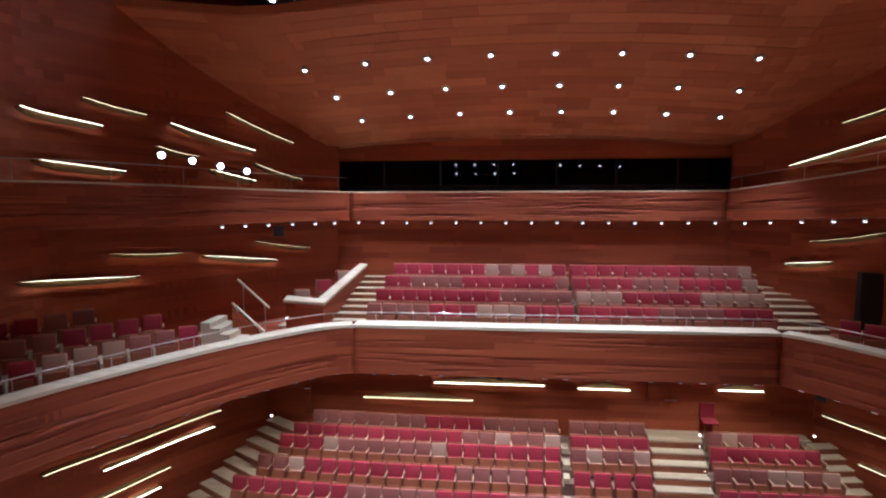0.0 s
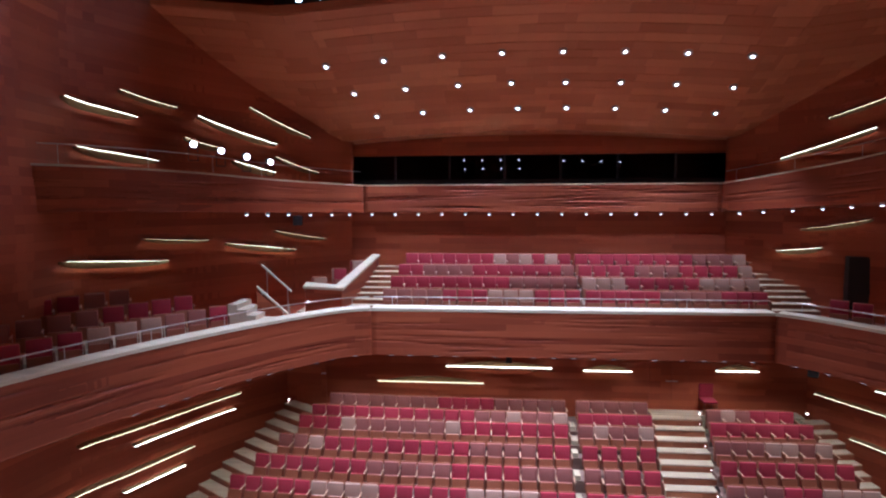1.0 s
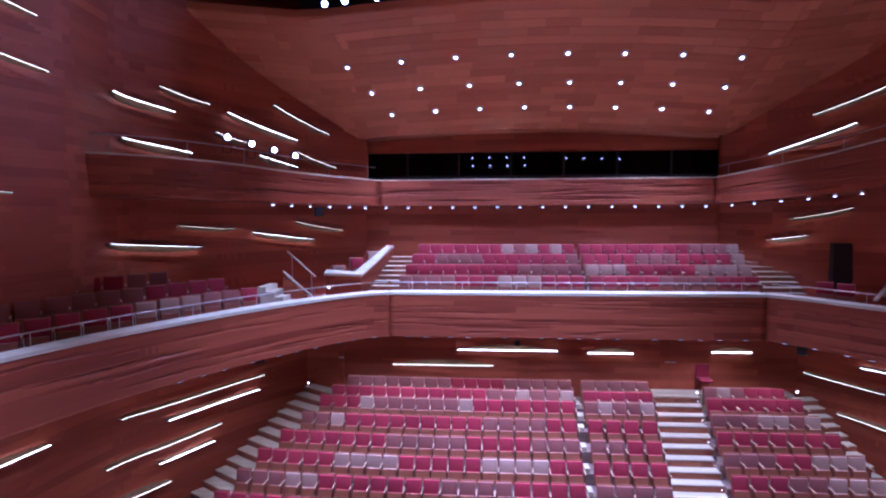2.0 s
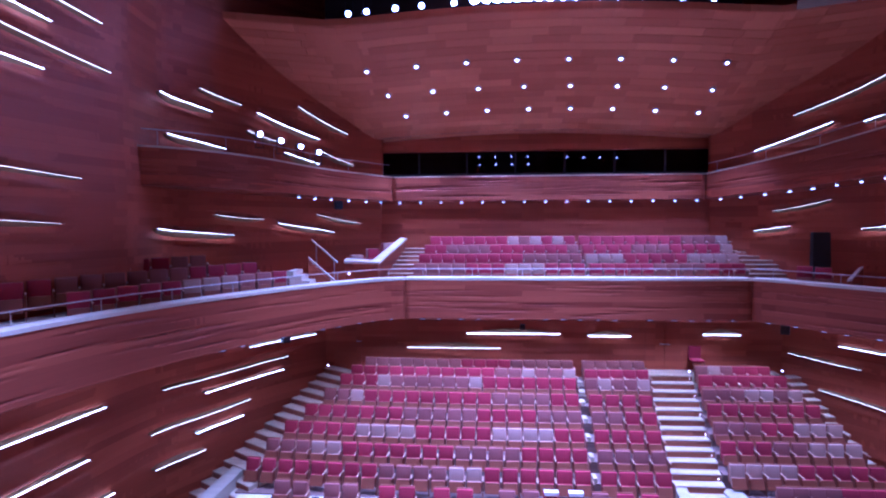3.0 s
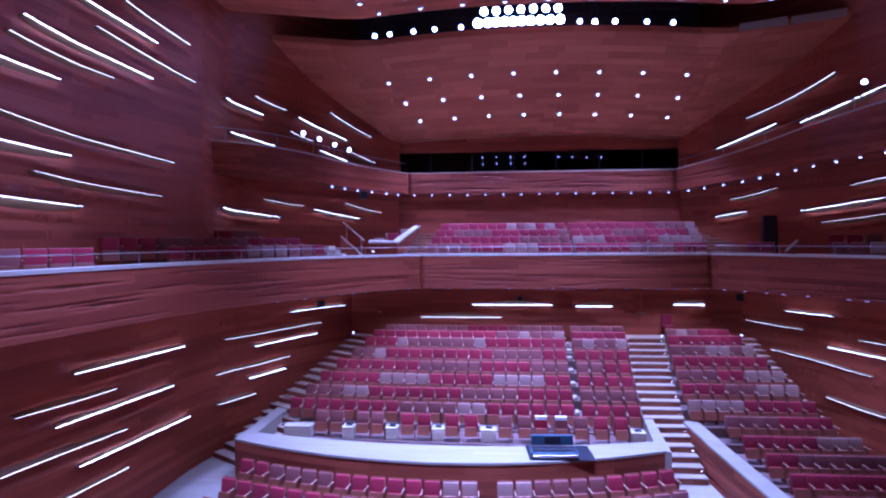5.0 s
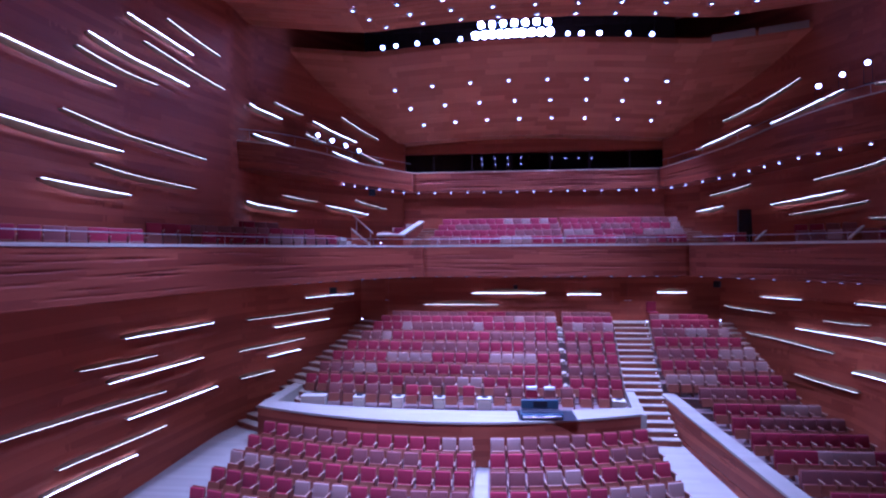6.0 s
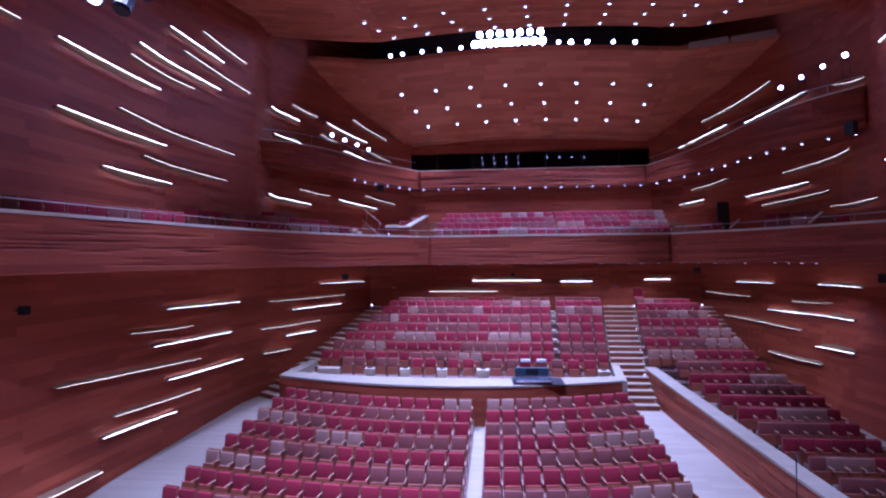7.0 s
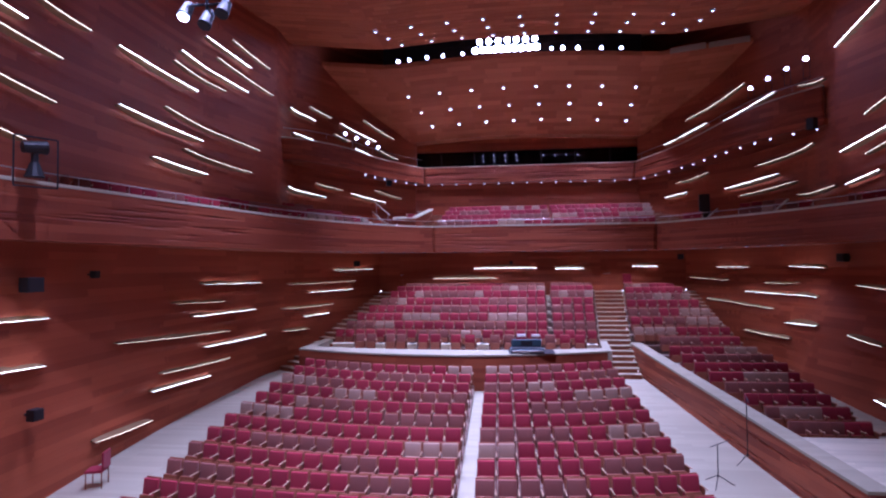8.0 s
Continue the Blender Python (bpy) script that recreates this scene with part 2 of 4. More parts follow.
RIGHT_LOW = [(8.4, 4.94, 10.1, 4.95, 1), (9.5, 4.24, 11.4, 4.39, 0), (4.4, 3.62, 8.6, 3.69, 1), (5.8, 4.2, 7.5, 4.17, 0), (6.9, 2.91, 10.6, 3.2, 0), (3.8, 2.41, 6.1, 2.32, 1),
    (5.6, 1.63, 8.6, 1.69, 0), (4.5, 4.93, 6.5, 4.98, 1), (-0.7, 4.05, 2.4, 4.23, 0), (0.2, 2.06, 2.0, 2.26, 0), (-2.5, -0.06, -0.3, 0.22, 1), (-1.0, -0.52, 0.8, -0.35, 0)]
RIGHT_BACK = [(11.4, 9.3, 12.4, 9.11, 1), (10.4, 10.26, 11.9, 9.88, 0), (6.8, 9.54, 9.6, 9.21, 1), (6.0, 9.05, 8.9, 8.71, 0), (4.9, 10.63, 7.9, 10.11, 0), (1.1, 8.75, 2.6, 8.4, 1),
    (3.1, 8.43, 6.0, 8.37, 0), (-0.8, 10.79, 2.8, 9.79, 1), (-0.8, 10.38, 1.7, 9.46, 0), (8.4, 14.61, 11.4, 13.48, 0), (10.4, 13.05, 12.4, 12.28, 1), (6.8, 13.63, 9.6, 12.9, 1),
    (0.9, 15.31, 2.9, 14.26, 1), (-0.8, 12.22, 1.7, 11.06, 0), (3.7, 13.2, 5.8, 13.55, 0)]


# ---- structure ----
floor_bm = prism(bmesh.new(), [(-16, -31), (16, -31), (16, 3.9), (-16, 3.9)], -2.95, floor_z)
prism(floor_bm, [(-16, 3.9), (16, 3.9), (16, 16), (-16, 16)], -2.95, 0.0)
setting(part("floor", floor_bm, FLOOR_OAK), "pale oak hall floor sloping gently to the stage", "floor")
WL, WR = smooth_line(left(WALL_PLAN), 0.25), smooth_line(WALL_PLAN, 0.25)


def run_at(line, y):
    run = 0.0
    for a, b in zip(line, line[1:]):
        if a.y >= y >= b.y:
            return run + (b - a).length * (a.y - y) / max(1e-6, a.y - b.y)
        run += (b - a).length
    return run


def strip_folds(line, lists):
    out = []
    for strips in lists:
        for ya, za, yb, zb, bright in strips:
            a, c = run_at(line, yb), run_at(line, ya)
            lean = (za - zb) / max(0.5, c - a)
            out.append((a - 0.6, c - a + 1.2, zb - 0.42, 0.06, lean))
            out.append((a - 0.4, c - a + 1.0, zb + 0.07, 0.07, lean))
    return out


wall_folds_w = strip_folds(WL, (LEFT_LOW, LEFT_HIGH, LEFT_BACK)) + folds_for(5, 40, 0.3, 16, 60, 0.05)
wall_folds_e = strip_folds(WR, (RIGHT_LOW, RIGHT_BACK)) + folds_for(6, 40, 0.3, 16, 60, 0.05)
setting(part("wall_west", band(bmesh.new(), WL, -2.9, 19.4, 0.4, 320, wall_folds_w, 3.0, -1, 0.4, pier), WALL, smooth=True), "folded reddish brown wood-veneer side wall", "wall")
setting(part("wall_east", band(bmesh.new(), WR, -2.9, 19.4, 0.4, 320, wall_folds_e, 11.0, 1, 0.4, east_in), WALL, smooth=True), "folded reddish brown wood-veneer side wall", "wall")
north = [Vector((-10 + k * 0.4, BACK_LOW)) for k in range(51)]
setting(part("wall_north", band(bmesh.new(), north, -0.1, RIM_FOOT + 0.3, 0.3, 120, folds_for(8, 20, 3.8, 6, 20, 0.04), 5.0, 1), WALL, smooth=True), "reddish brown wood wall behind the stalls", "wall")
north_up = [Vector((-9 + k * 0.4, BACK_HIGH)) for k in range(46)]
setting(part("wall_north_upper", band(bmesh.new(), north_up, RIM_FOOT + 0.2, GALLERY_FOOT + 0.2, 0.3, 90, folds_for(9, 18, 8, 10.4, 16, 0.04), 6.0, 1), WALL, smooth=True), "dark wood wall behind the back balcony", "wall")
setting(part("wall_south", a_box(-14, 14, -30.4, -30.0, -2.9, 19.4), WALL), "wood wall behind the stage", "wall")
setting(part("wall_attic", a_box(-14, 14, 16.0, 16.4, 6.0, 19.4), BLACK), "black wall behind the gallery windows", "wall")

# balcony fronts
BACKLINE = [Vector((-5.45 + k * (12.35 / 60), 9.45)) for k in range(61)]
RL = smooth_line([(-5.45, 9.45), (-6.44, 8.95), (-8.17, 6.9), (-9.6, 4.5), (-10.5, 2.6), (-11.3, 0.2), (-11.9, -2.9), (-12.6, -6.5), (-13.3, -11.0), (-13.0, -20.0), (-12.4, -29.8)], 0.2)
RR = smooth_line([(6.9, 9.45), (7.6, 8.7), (8.4, 7.4), (9.7, 5.4), (10.8, 3.0), (11.7, 0.0), (12.3, -4.0), (12.9, -10.0), (12.4, -29.8)], 0.2)
for nm, line, side, seed in (("north", BACKLINE, 1, 21), ("west", RL, -1, 31), ("east", RR, 1, 41)):
    bm = band(bmesh.new(), line, RIM_FOOT, RIM_Z - 0.09, 0.3, 60, folds_for(seed, 13 if nm == "north" else 40, RIM_FOOT, RIM_Z - 0.1, 40 if nm == "north" else 90, -0.05), seed, side, 0.065)
    setting(part("balcony_front_" + nm, bm, FASCIA, smooth=True), "carved wood balcony front with long horizontal lips", "balcony front")


def slab(name, front, wall, z0, z1, mat, label):
    bm = prism(bmesh.new(), [(p.x, p.y) for p in front] + [(p.x, p.y) for p in reversed(wall)], z0, z1)
    return setting(part(name, bm, mat), label, "balcony floor")


WLO = [p for p in WL if p.y < 13.6]
WRO = [p for p in WR if p.y < 13.6]
FLOOR2 = RIM_Z - 0.42
slab("balcony_floor_west", [p + Vector((-0.25, 0.1)) for p in RL], WLO, RIM_FOOT + 0.02, FLOOR2, WALL, "wood-lined side balcony floor")
slab("balcony_floor_east", [p + Vector((0.25, 0.1)) for p in RR], WRO, RIM_FOOT + 0.02, FLOOR2, WALL, "wood-lined side balcony floor")
setting(part("balcony_floor_north", a_box(-6.2, 7.6, 9.7, 13.65, RIM_FOOT + 0.01, FLOOR2 - 0.01), WALL), "wood-lined back balcony floor", "balcony floor")


def offset(line, side, wide):
    out = []
    for i, p in enumerate(line):
        d = (line[min(i + 1, len(line) - 1)] - line[max(i - 1, 0)]).normalized()
        out.append(p - Vector((d.y, -d.x)) * side * wide)
    return out


def cap(name, line, side, wide=0.5):
    inner = offset(line, side, -0.02)
    out = offset(line, side, wide)
    ring = [(p.x, p.y) for p in inner] + [(p.x, p.y) for p in reversed(out)]
    return setting(part(name, prism(bmesh.new(), ring, RIM_Z - 0.088, RIM_Z), PALE), "pale wooden ledge along the balcony front", "ledge")


cap("balcony_ledge_north", BACKLINE, 1, 0.62)
cap("balcony_ledge_west", RL, -1)
cap("balcony_ledge_east", RR, 1)

# gallery
GB = [Vector((-6.5 + k * (13.2 / 60), 13.15)) for k in range(61)]
GL = smooth_line([(-6.5, 13.15), (-8.6, 10.2), (-9.9, 7.2), (-11.2, 5.5), (-12.5, 4.6)], 0.2)
GR = smooth_line([(6.7, 13.15), (8.6, 10.2), (9.8, 7.2), (10.9, 5.2), (12.5, 3.7)], 0.2)


def gal_top(x, y):
    return GALLERY_Z + (0.15 if x > 0 else 0.03) * (13.15 - y)


def gal_foot(x, y):
    return GALLERY_FOOT + (0.075 if x > 0 else 0.02) * (13.15 - y)


for nm, line, side, seed in (("north", GB, 1, 51), ("west", GL, -1, 61), ("east", GR, 1, 71)):
    bm = band(bmesh.new(), line, gal_foot, gal_top, 0.25, 50, folds_for(seed, 13, GALLERY_FOOT, GALLERY_Z, 40, -0.06), seed, side, 0.065)
    setting(part("gallery_front_" + nm, bm, FASCIA, smooth=True), "carved wood gallery front with long horizontal lips", "gallery front")
    edge = offset(line, side, 0.28)
    ring = [(p.x, p.y) for p in offset(line, side, -0.02)] + [(p.x, p.y) for p in reversed(edge)]
    bm = prism(bmesh.new(), ring, lambda x, y: gal_top(x, y) + 0.004, lambda x, y: gal_top(x, y) + 0.05)
    setting(part("gallery_ledge_" + nm, bm, PALE), "thin pale ledge on the gallery front", "ledge")
slab("gallery_floor_west", GL, [p for p in WLO if p.y > 3.9], lambda x, y: gal_foot(x, y) + 0.02, lambda x, y: gal_foot(x, y) + 0.3, WALL, "wood-lined side gallery floor")
slab("gallery_floor_east", GR, [p for p in WRO if p.y > 3.6], lambda x, y: gal_foot(x, y) + 0.02, lambda x, y: gal_foot(x, y) + 0.3, WALL, "wood-lined side gallery floor")
setting(part("gallery_floor_north", a_box(-7, 7, 13.3, 16.0, GALLERY_FOOT + 0.01, GALLERY_FOOT + 0.31), WALL), "wood-lined back gallery floor", "gallery floor")

# control-room windows behind the gallery
# Band of wall veneer added to hold the strip of shade above the windows.
setting(part("wall_lintel", a_box(-7.6, 7.6, 14.2, 14.4, 12.68, 14.2), WALL), "wood lintel added over the control-room windows, dark only by shade", "wall")
GLASS = material("dark_glass", (0.35, 0.35, 0.38), 0.03)
GLASS.node_tree.nodes["Principled BSDF"].inputs["Transmission Weight"].default_value = 1.0
GLASS.node_tree.nodes["Principled BSDF"].inputs["IOR"].default_value = 1.2
for k in range(7):
    x = -7.7 + 2.2 * k
    win = setting(part("window_%d" % (k + 1), a_box(x + 0.04, x + 2.16, 14.6, 14.62, 11.75, 13.0), GLASS), "dark control-room window behind the gallery", "window")
    bm = a_box(x - 0.04, x + 0.04, 14.55, 14.66, 10.9, 13.1)
    box(bm, x + 0.04, x + 2.16, 14.56, 14.65, 11.66, 11.75)
    part("window_frame", bm, BLACK, win)
setting(part("gallery_back", a_box(-7.8, 7.8, 14.63, 14.8, 10.76, 11.66), BLACK), "black panel below the control-room windows", "wall")


# ceiling
VAULT = 0.36


def vault(x):
    u = abs(x + 0.4) - 7.2
    return VAULT * (1 - ((x + 0.4) / 7.2) ** 2) if u < 0 else 0.11 * u


def sheet(name, profile, x0, x1, mat, label, thick=0.25, gap=0.0, seed=1):
    """A folded sail: a backing, and boards laid on its underside with narrow joints."""
    rnd = random.Random(seed)
    bm = bmesh.new()

    def slabbed(xa, xb, ya, za, yb, zb, lo, hi):
        vs = [bm.verts.new((x, y, z + d + vault(x))) for d in (lo, hi) for x, y, z in ((xa, ya, za), (xb, ya, za), (xb, yb, zb), (xa, yb, zb))]
        for q in ((3, 2, 1, 0), (4, 5, 6, 7), (0, 1, 5, 4), (1, 2, 6, 5), (2, 3, 7, 6), (3, 0, 4, 7)):
            bm.faces.new([vs[i] for i in q])

    for (ya, za), (yb, zb) in zip(profile, profile[1:]):
        for k in range(28):
            slabbed(x0 + (x1 - x0) * k / 28, x0 + (x1 - x0) * (k + 1) / 28, ya, za, yb, zb, 0.03, thick)
        n = max(1, round(math.hypot(ya - yb, za - zb) / 0.36))
        for r in range(n):
            t0, t1 = r / n + 0.006, (r + 1) / n - 0.006
            x = x0 - rnd.uniform(0, 1.5)
            while x < x1:
                w = rnd.uniform(0.9, 2.3)
                d = rnd.uniform(-0.008, 0.004)
                a, c = max(x0, x + 0.006), min(x1, x + w - 0.006)
                if c > a:
                    slabbed(a, c, ya + (yb - ya) * t0, za + (zb - za) * t0, ya + (yb - ya) * t1, za + (zb - za) * t1, d, d + 0.018)
                x += w
    bmesh.ops.recalc_face_normals(bm, faces=bm.faces[:])
    return setting(part(name, bm, mat), label, "ceiling")


sheet("ceiling_back", [(16.0, 12.95), (13.4, 13.15), (12.3, 13.83), (11.1, 14.45), (9.84, 15.1), (8.0, 16.1)], -14, 14, CEIL, "brown wood-panelled ceiling sail with round downlights", seed=3)
sheet("ceiling_front", [(6.2, 16.5), (2.6, 16.4), (-4.0, 16.6), (-12.0, 17.0), (-20.0, 17.5), (-30.0, 17.5)], -15, 15, CEIL, "brown wood-panelled ceiling sail with round downlights", seed=4)
# Edge boards with the grazing light of the spots put into their pale colour.
for xa, xb in ((7.4, 9.2), (9.35, 11.4)):
    bm = bmesh.new()
    vs = [bm.verts.new((x, y, 16.12 + vault(x) + h)) for y in (7.93, 7.97) for x, h in ((xa, 0.02), (xb, 0.02), (xb, 0.34), (xa, 0.3))]
    for q in ((0, 1, 2, 3), (7, 6, 5, 4), (0, 4, 5, 1), (1, 5, 6, 2), (2, 6, 7, 3), (3, 7, 4, 0)):
        bm.faces.new([vs[i] for i in q])
    bmesh.ops.recalc_face_normals(bm, faces=bm.faces[:])
    setting(part("ceiling_trim", bm, PALE), "board on the edge of the ceiling sail, pale for the grazing spotlight", "trim")
setting(part("ceiling_void", a_box(-15, 15, -30.5, 16.2, 19.3, 19.5), BLACK), "black void above the ceiling sails", "ceiling")


# ---- lamps ----
def lamp(name, kind, m, watts, colour=(0.98, 0.95, 1.0)):
    d = bpy.data.lights.new(name, kind)
    d.energy, d.color = watts, colour
    ob = new(name, d)
    ob.matrix_world = m
    return ob


def place(name, x, y, z, rz=0.0, label="", category="", group=""):
    ob = new(name)
    ob.matrix_basis = pose(x, y, z, 0, 0, rz)
    return tagged(ob, label, category, group)


def ring(r0, r1, z0, z1, n=16):
    bm = bmesh.new()
    loops = [[bm.verts.new((r * math.cos(a * math.tau / n), r * math.sin(a * math.tau / n), z)) for a in range(n)] for r, z in ((r0, z0), (r1, z0), (r1, z1), (r0, z1))]
    for j in range(4):
        p, q = loops[j], loops[(j + 1) % 4]
        for a in range(n):
            bm.faces.new((p[a], p[(a + 1) % n], q[(a + 1) % n], q[a]))
    bmesh.ops.recalc_face_normals(bm, faces=bm.faces[:])
    return bm


def downlight():
    ob = place("downlight", 0, 0, -50, 0, "round white recessed ceiling downlight, switched on", "downlight", "ceiling downlights")
    part("bezel", ring(0.056, 0.13, -0.045, 0.03), STEEL, ob)
    part("lens", cylinder(bmesh.new(), (0, 0, -0.02), (0, 0, 0.01), 0.055, n=16), LAMP, ob)
    return ob


light_one = downlight()
for y, z0, n, xa, xb, tilt in ((9.84, 15.1, 8, -6.88, 6.08, -27), (11.1, 14.45, 8, -6.3, 6.1, -27), (12.3, 13.83, 8, -5.77, 6.04, -29), (3.7, 16.43, 10, -7.4, 8.0, 2), (4.7, 16.46, 10, -7.0, 7.8, 2), (5.7, 16.48, 10, -6.5, 7.5, 2)):
    for k in range(n):
        x = xa + (xb - xa) * k / (n - 1)
        z = z0 + vault(x)
        copy_thing(light_one, pose(x, y + 0.02, z - 0.035, tilt, 0, 0))
        if k % 2 == (1 if y in (11.1, 4.7) else 0) and (y > 8 or -7.2 < x < 3 or 6.4 < x < 9):
            ob = lamp("downlight_beam", "SPOT", pose(x, y, z - 0.14), BACK_W if y > 8 else (FRONT_W if x < 5 else 0.45 * FRONT_W))
            ob.data.spot_size, ob.data.spot_blend, ob.data.shadow_soft_size = radians(78 if y > 8 else (70 if x < 5 else 46)), 0.8, 0.12
for o in light_one.children:
    bpy.data.objects.remove(o)
bpy.data.objects.remove(light_one)

# Unseen spots added over the stage and front stalls to light walls and seats.
for x in (-9, -5.5, -2, 2):
    for y in (-3.5, -11.5, -20):
        ob = lamp("stage_light", "SPOT", pose(x, y, 16.3), FILL_W)
        ob.data.spot_size, ob.data.spot_blend, ob.data.shadow_soft_size = radians(72), 0.85, 0.15


def desk_lamp(x, z):
    ob = place("desk_lamp", x, 15.2, z, 0, "small lit lamp inside the control room", "lamp", "control-room lamps")
    part("shade", cylinder(bmesh.new(), (0, 0.05, 0), (0, 0.12, 0), 0.05, n=8), DARKSTEEL, ob)
    part("bulb", cylinder(bmesh.new(), (0, 0, 0), (0, 0.05, 0), 0.03, n=8), GLINT, ob)
    part("rod", cylinder(bmesh.new(), (0, 0.1, 0), (0, 0.8, 0), 0.012, n=6), DARKSTEEL, ob)


for k in range(4):
    desk_lamp(-2.75 + 0.75 * k, 12.55)
    desk_lamp(-2.72 + 0.75 * k, 12.2)
    desk_lamp(1.3 + 0.75 * k, 12.5 - 0.02 * k)


def spotlight(x, y, z, rz, tilt, strength_mat, r=0.13, stand=0.5, group="theatre spotlights"):
    ob = place("spotlight", x, y, z, rz, "black theatre spotlight, switched on", "spotlight", group)
    bm = bmesh.new()
    cylinder(bm, (0, 0, 0), (0, 0, 0.34), r, r * 0.8, 14)
    bm.transform(Matrix.Rotation(radians(-90 - tilt), 4, "X"))
    part("body", bm, BLACK, ob)
    bm = bmesh.new()
    cylinder(bm, (0, 0, -0.012), (0, 0, -0.002), r * 0.86, None, 16)
    bm.transform(Matrix.Rotation(radians(-90 - tilt), 4, "X"))
    part("lens", bm, strength_mat, ob)
    bm = bmesh.new()
    box(bm, -r - 0.03, -r - 0.015, 0.1, 0.14, -0.05, stand)
    box(bm, r + 0.015, r + 0.03, 0.1, 0.14, -0.05, stand)
    box(bm, -r - 0.03, r + 0.03, 0.1, 0.14, stand, stand + 0.02)
    part("yoke", bm, DARKSTEEL, ob)
    return ob


# spots in the ceiling slot
SLOT_X = [-7.18, -6.55, -5.55, -4.65, -3.55, -2.85, -2.45, -2.1, -1.75, -1.4, -1.05, -0.7, -0.3, 0.1, 0.5, 1.3, 1.9, 2.7, 3.95, 4.99]
bar = place("light_bar", 0, 8.5, 17.4, 0, "black lighting bar in the ceiling slot", "lighting bar")
part("tube", cylinder(bmesh.new(), (-7.8, 0, 0), (5.6, 0, 0), 0.03), DARKSTEEL, bar)
part("backing", a_box(-8.2, 6.2, 0.5, 0.6, -1.1, 1.9), BLACK, bar)
for k in (-7.5, -3, 1.5, 5.4):
    part("hanger", cylinder(bmesh.new(), (k, 0, 0), (k, 0, 1.9), 0.015), DARKSTEEL, bar)
for x in SLOT_X:
    big = -3.0 < x < 0.7
    spotlight(x, 8.3, 16.62 + vault(x) + (0.1 if big else 0), 0, -22, SPOT if big or x in (1.9, 2.7) else LAMP, 0.2 if big else 0.11, 0.68 if not big else 0.56)
# Second row added only to widen the white glare of the slot lamps.
for x in (-2.6, -2.1, -1.6, -1.1, -0.6, -0.1, 0.4):
    spotlight(x, 8.15, 17.12 + vault(x), 0, -26, SPOT, 0.17, 0.3)
# spots on the galleries
for k in range(4):
    f = k / 3
    spotlight(-9.96 + 1.36 * f, 7.32 + 2.08 * f, 12.46 - 0.35 * f, 38, -10, LAMP, 0.1, -0.45)
for k in range(4):
    f = k / 3
    spotlight(9.93 + 1.75 * f, 4.71 - 1.29 * f, 13.22 + 0.8 * f, -38, -10, LAMP if k < 3 else SPOT, 0.1, -0.45 - 0.4 * f)


def along(line, y):
    for a, b in zip(line, line[1:]):
        if a.y >= y >= b.y:
            t = (a.y - y) / max(1e-6, a.y - b.y)
            return a.lerp(b, t), (b - a).normalized()
    return line[-1], (line[-1] - line[-2]).normalized()


def wall_strip(line, side, ya, za, yb, zb, bright):
    """A light strip, or a glowing fold edge, under a wooden lip that follows the wall."""
    pts = []
    count = max(4, int((yb - ya) / 0.25))
    for k in range(count + 1):
        f = k / count
        p, d = along(line, yb + (ya - yb) * f)
        h = zb + (za - zb) * f
        p = p + Vector((d.y, -d.x)) * side * 0.1
        pts.append(p - Vector((side * (east_in(p.y, h) if side > 0 else pier(p.y, h)), 0)))
    z = zb
    n, h = len(pts), 0.0025 if bright else 0.002
    sag = [(za - zb) * i / (n - 1) - (0.0 if bright else 0.03 * math.sin(math.pi * i / (n - 1))) for i in range(n)]
    back = offset(pts, side, -0.03)
    brow = offset(pts, side, -0.08 if bright else -0.07)
    thing = place("wall_light", pts[0].x, pts[0].y, z, 0, "slim glowing light strip set in a wooden wall fold" if bright else "thin glowing ribbon standing for warm light on a wooden fold edge", "wall light", "wall light strips")
    ox, oy = pts[0].x, pts[0].y

    def ribbon(front, rear, lo, hi):
        bm = bmesh.new()
        cols = []
        for i in range(n):
            u = min(i, n - 1 - i) / max(1.0, n * 0.25)
            t = min(1.0, 0.15 + u)
            cols.append([bm.verts.new((p.x - ox, p.y - oy, q * t + sag[i])) for p, q in ((front[i], lo), (rear[i], lo), (rear[i], hi), (front[i], hi))])
        for a, b in zip(cols, cols[1:]):
            for j in range(4):
                bm.faces.new((a[j], a[(j + 1) % 4], b[(j + 1) % 4], b[j]))
        bm.faces.new(cols[0])
        bm.faces.new(cols[-1][::-1])
        bmesh.ops.recalc_face_normals(bm, faces=bm.faces[:])
        return bm

    # The warm ribbon glows in place of the wood edge lit from behind.
    part("led", ribbon(brow, back, -h, h), LED if bright else WARM_EDGE, thing)
    lip = 1 if z > 6 else -1
    deep = offset(pts, side, 0.3)
    # Plate added in the spindle outline of the glow, sloping back into the wall.
    sunk = offset(pts, side, 0.09)
    bm, cols, wide = bmesh.new(), [], 0.22 if bright else 0.16
    for i in range(n):
        w = wide * math.sin(math.pi * (0.03 + 0.94 * i / (n - 1))) ** 0.5
        zs = (-lip * (h + 0.001), -lip * (h + w))
        cols.append([bm.verts.new((p.x - ox, p.y - oy, q + sag[i])) for p, q in ((back[i], zs[0]), (deep[i], zs[0]), (deep[i], zs[1]), (sunk[i], zs[1]))])
    for a, c in zip(cols, cols[1:]):
        for j in range(4):
            bm.faces.new((a[j], a[(j + 1) % 4], c[(j + 1) % 4], c[j]))
    bm.faces.new(cols[0])
    bm.faces.new(cols[-1][::-1])
    bmesh.ops.recalc_face_normals(bm, faces=bm.faces[:])
    part("reflector", bm, REFLECTOR, thing, "added veneer plate toned and shaped for the strip glow")
    part("lip", ribbon(offset(pts, side, -0.085 if bright else -0.075), offset(pts, side, 0.3), lip * (h + 0.003), lip * (h + 0.022)), FASCIA, thing)


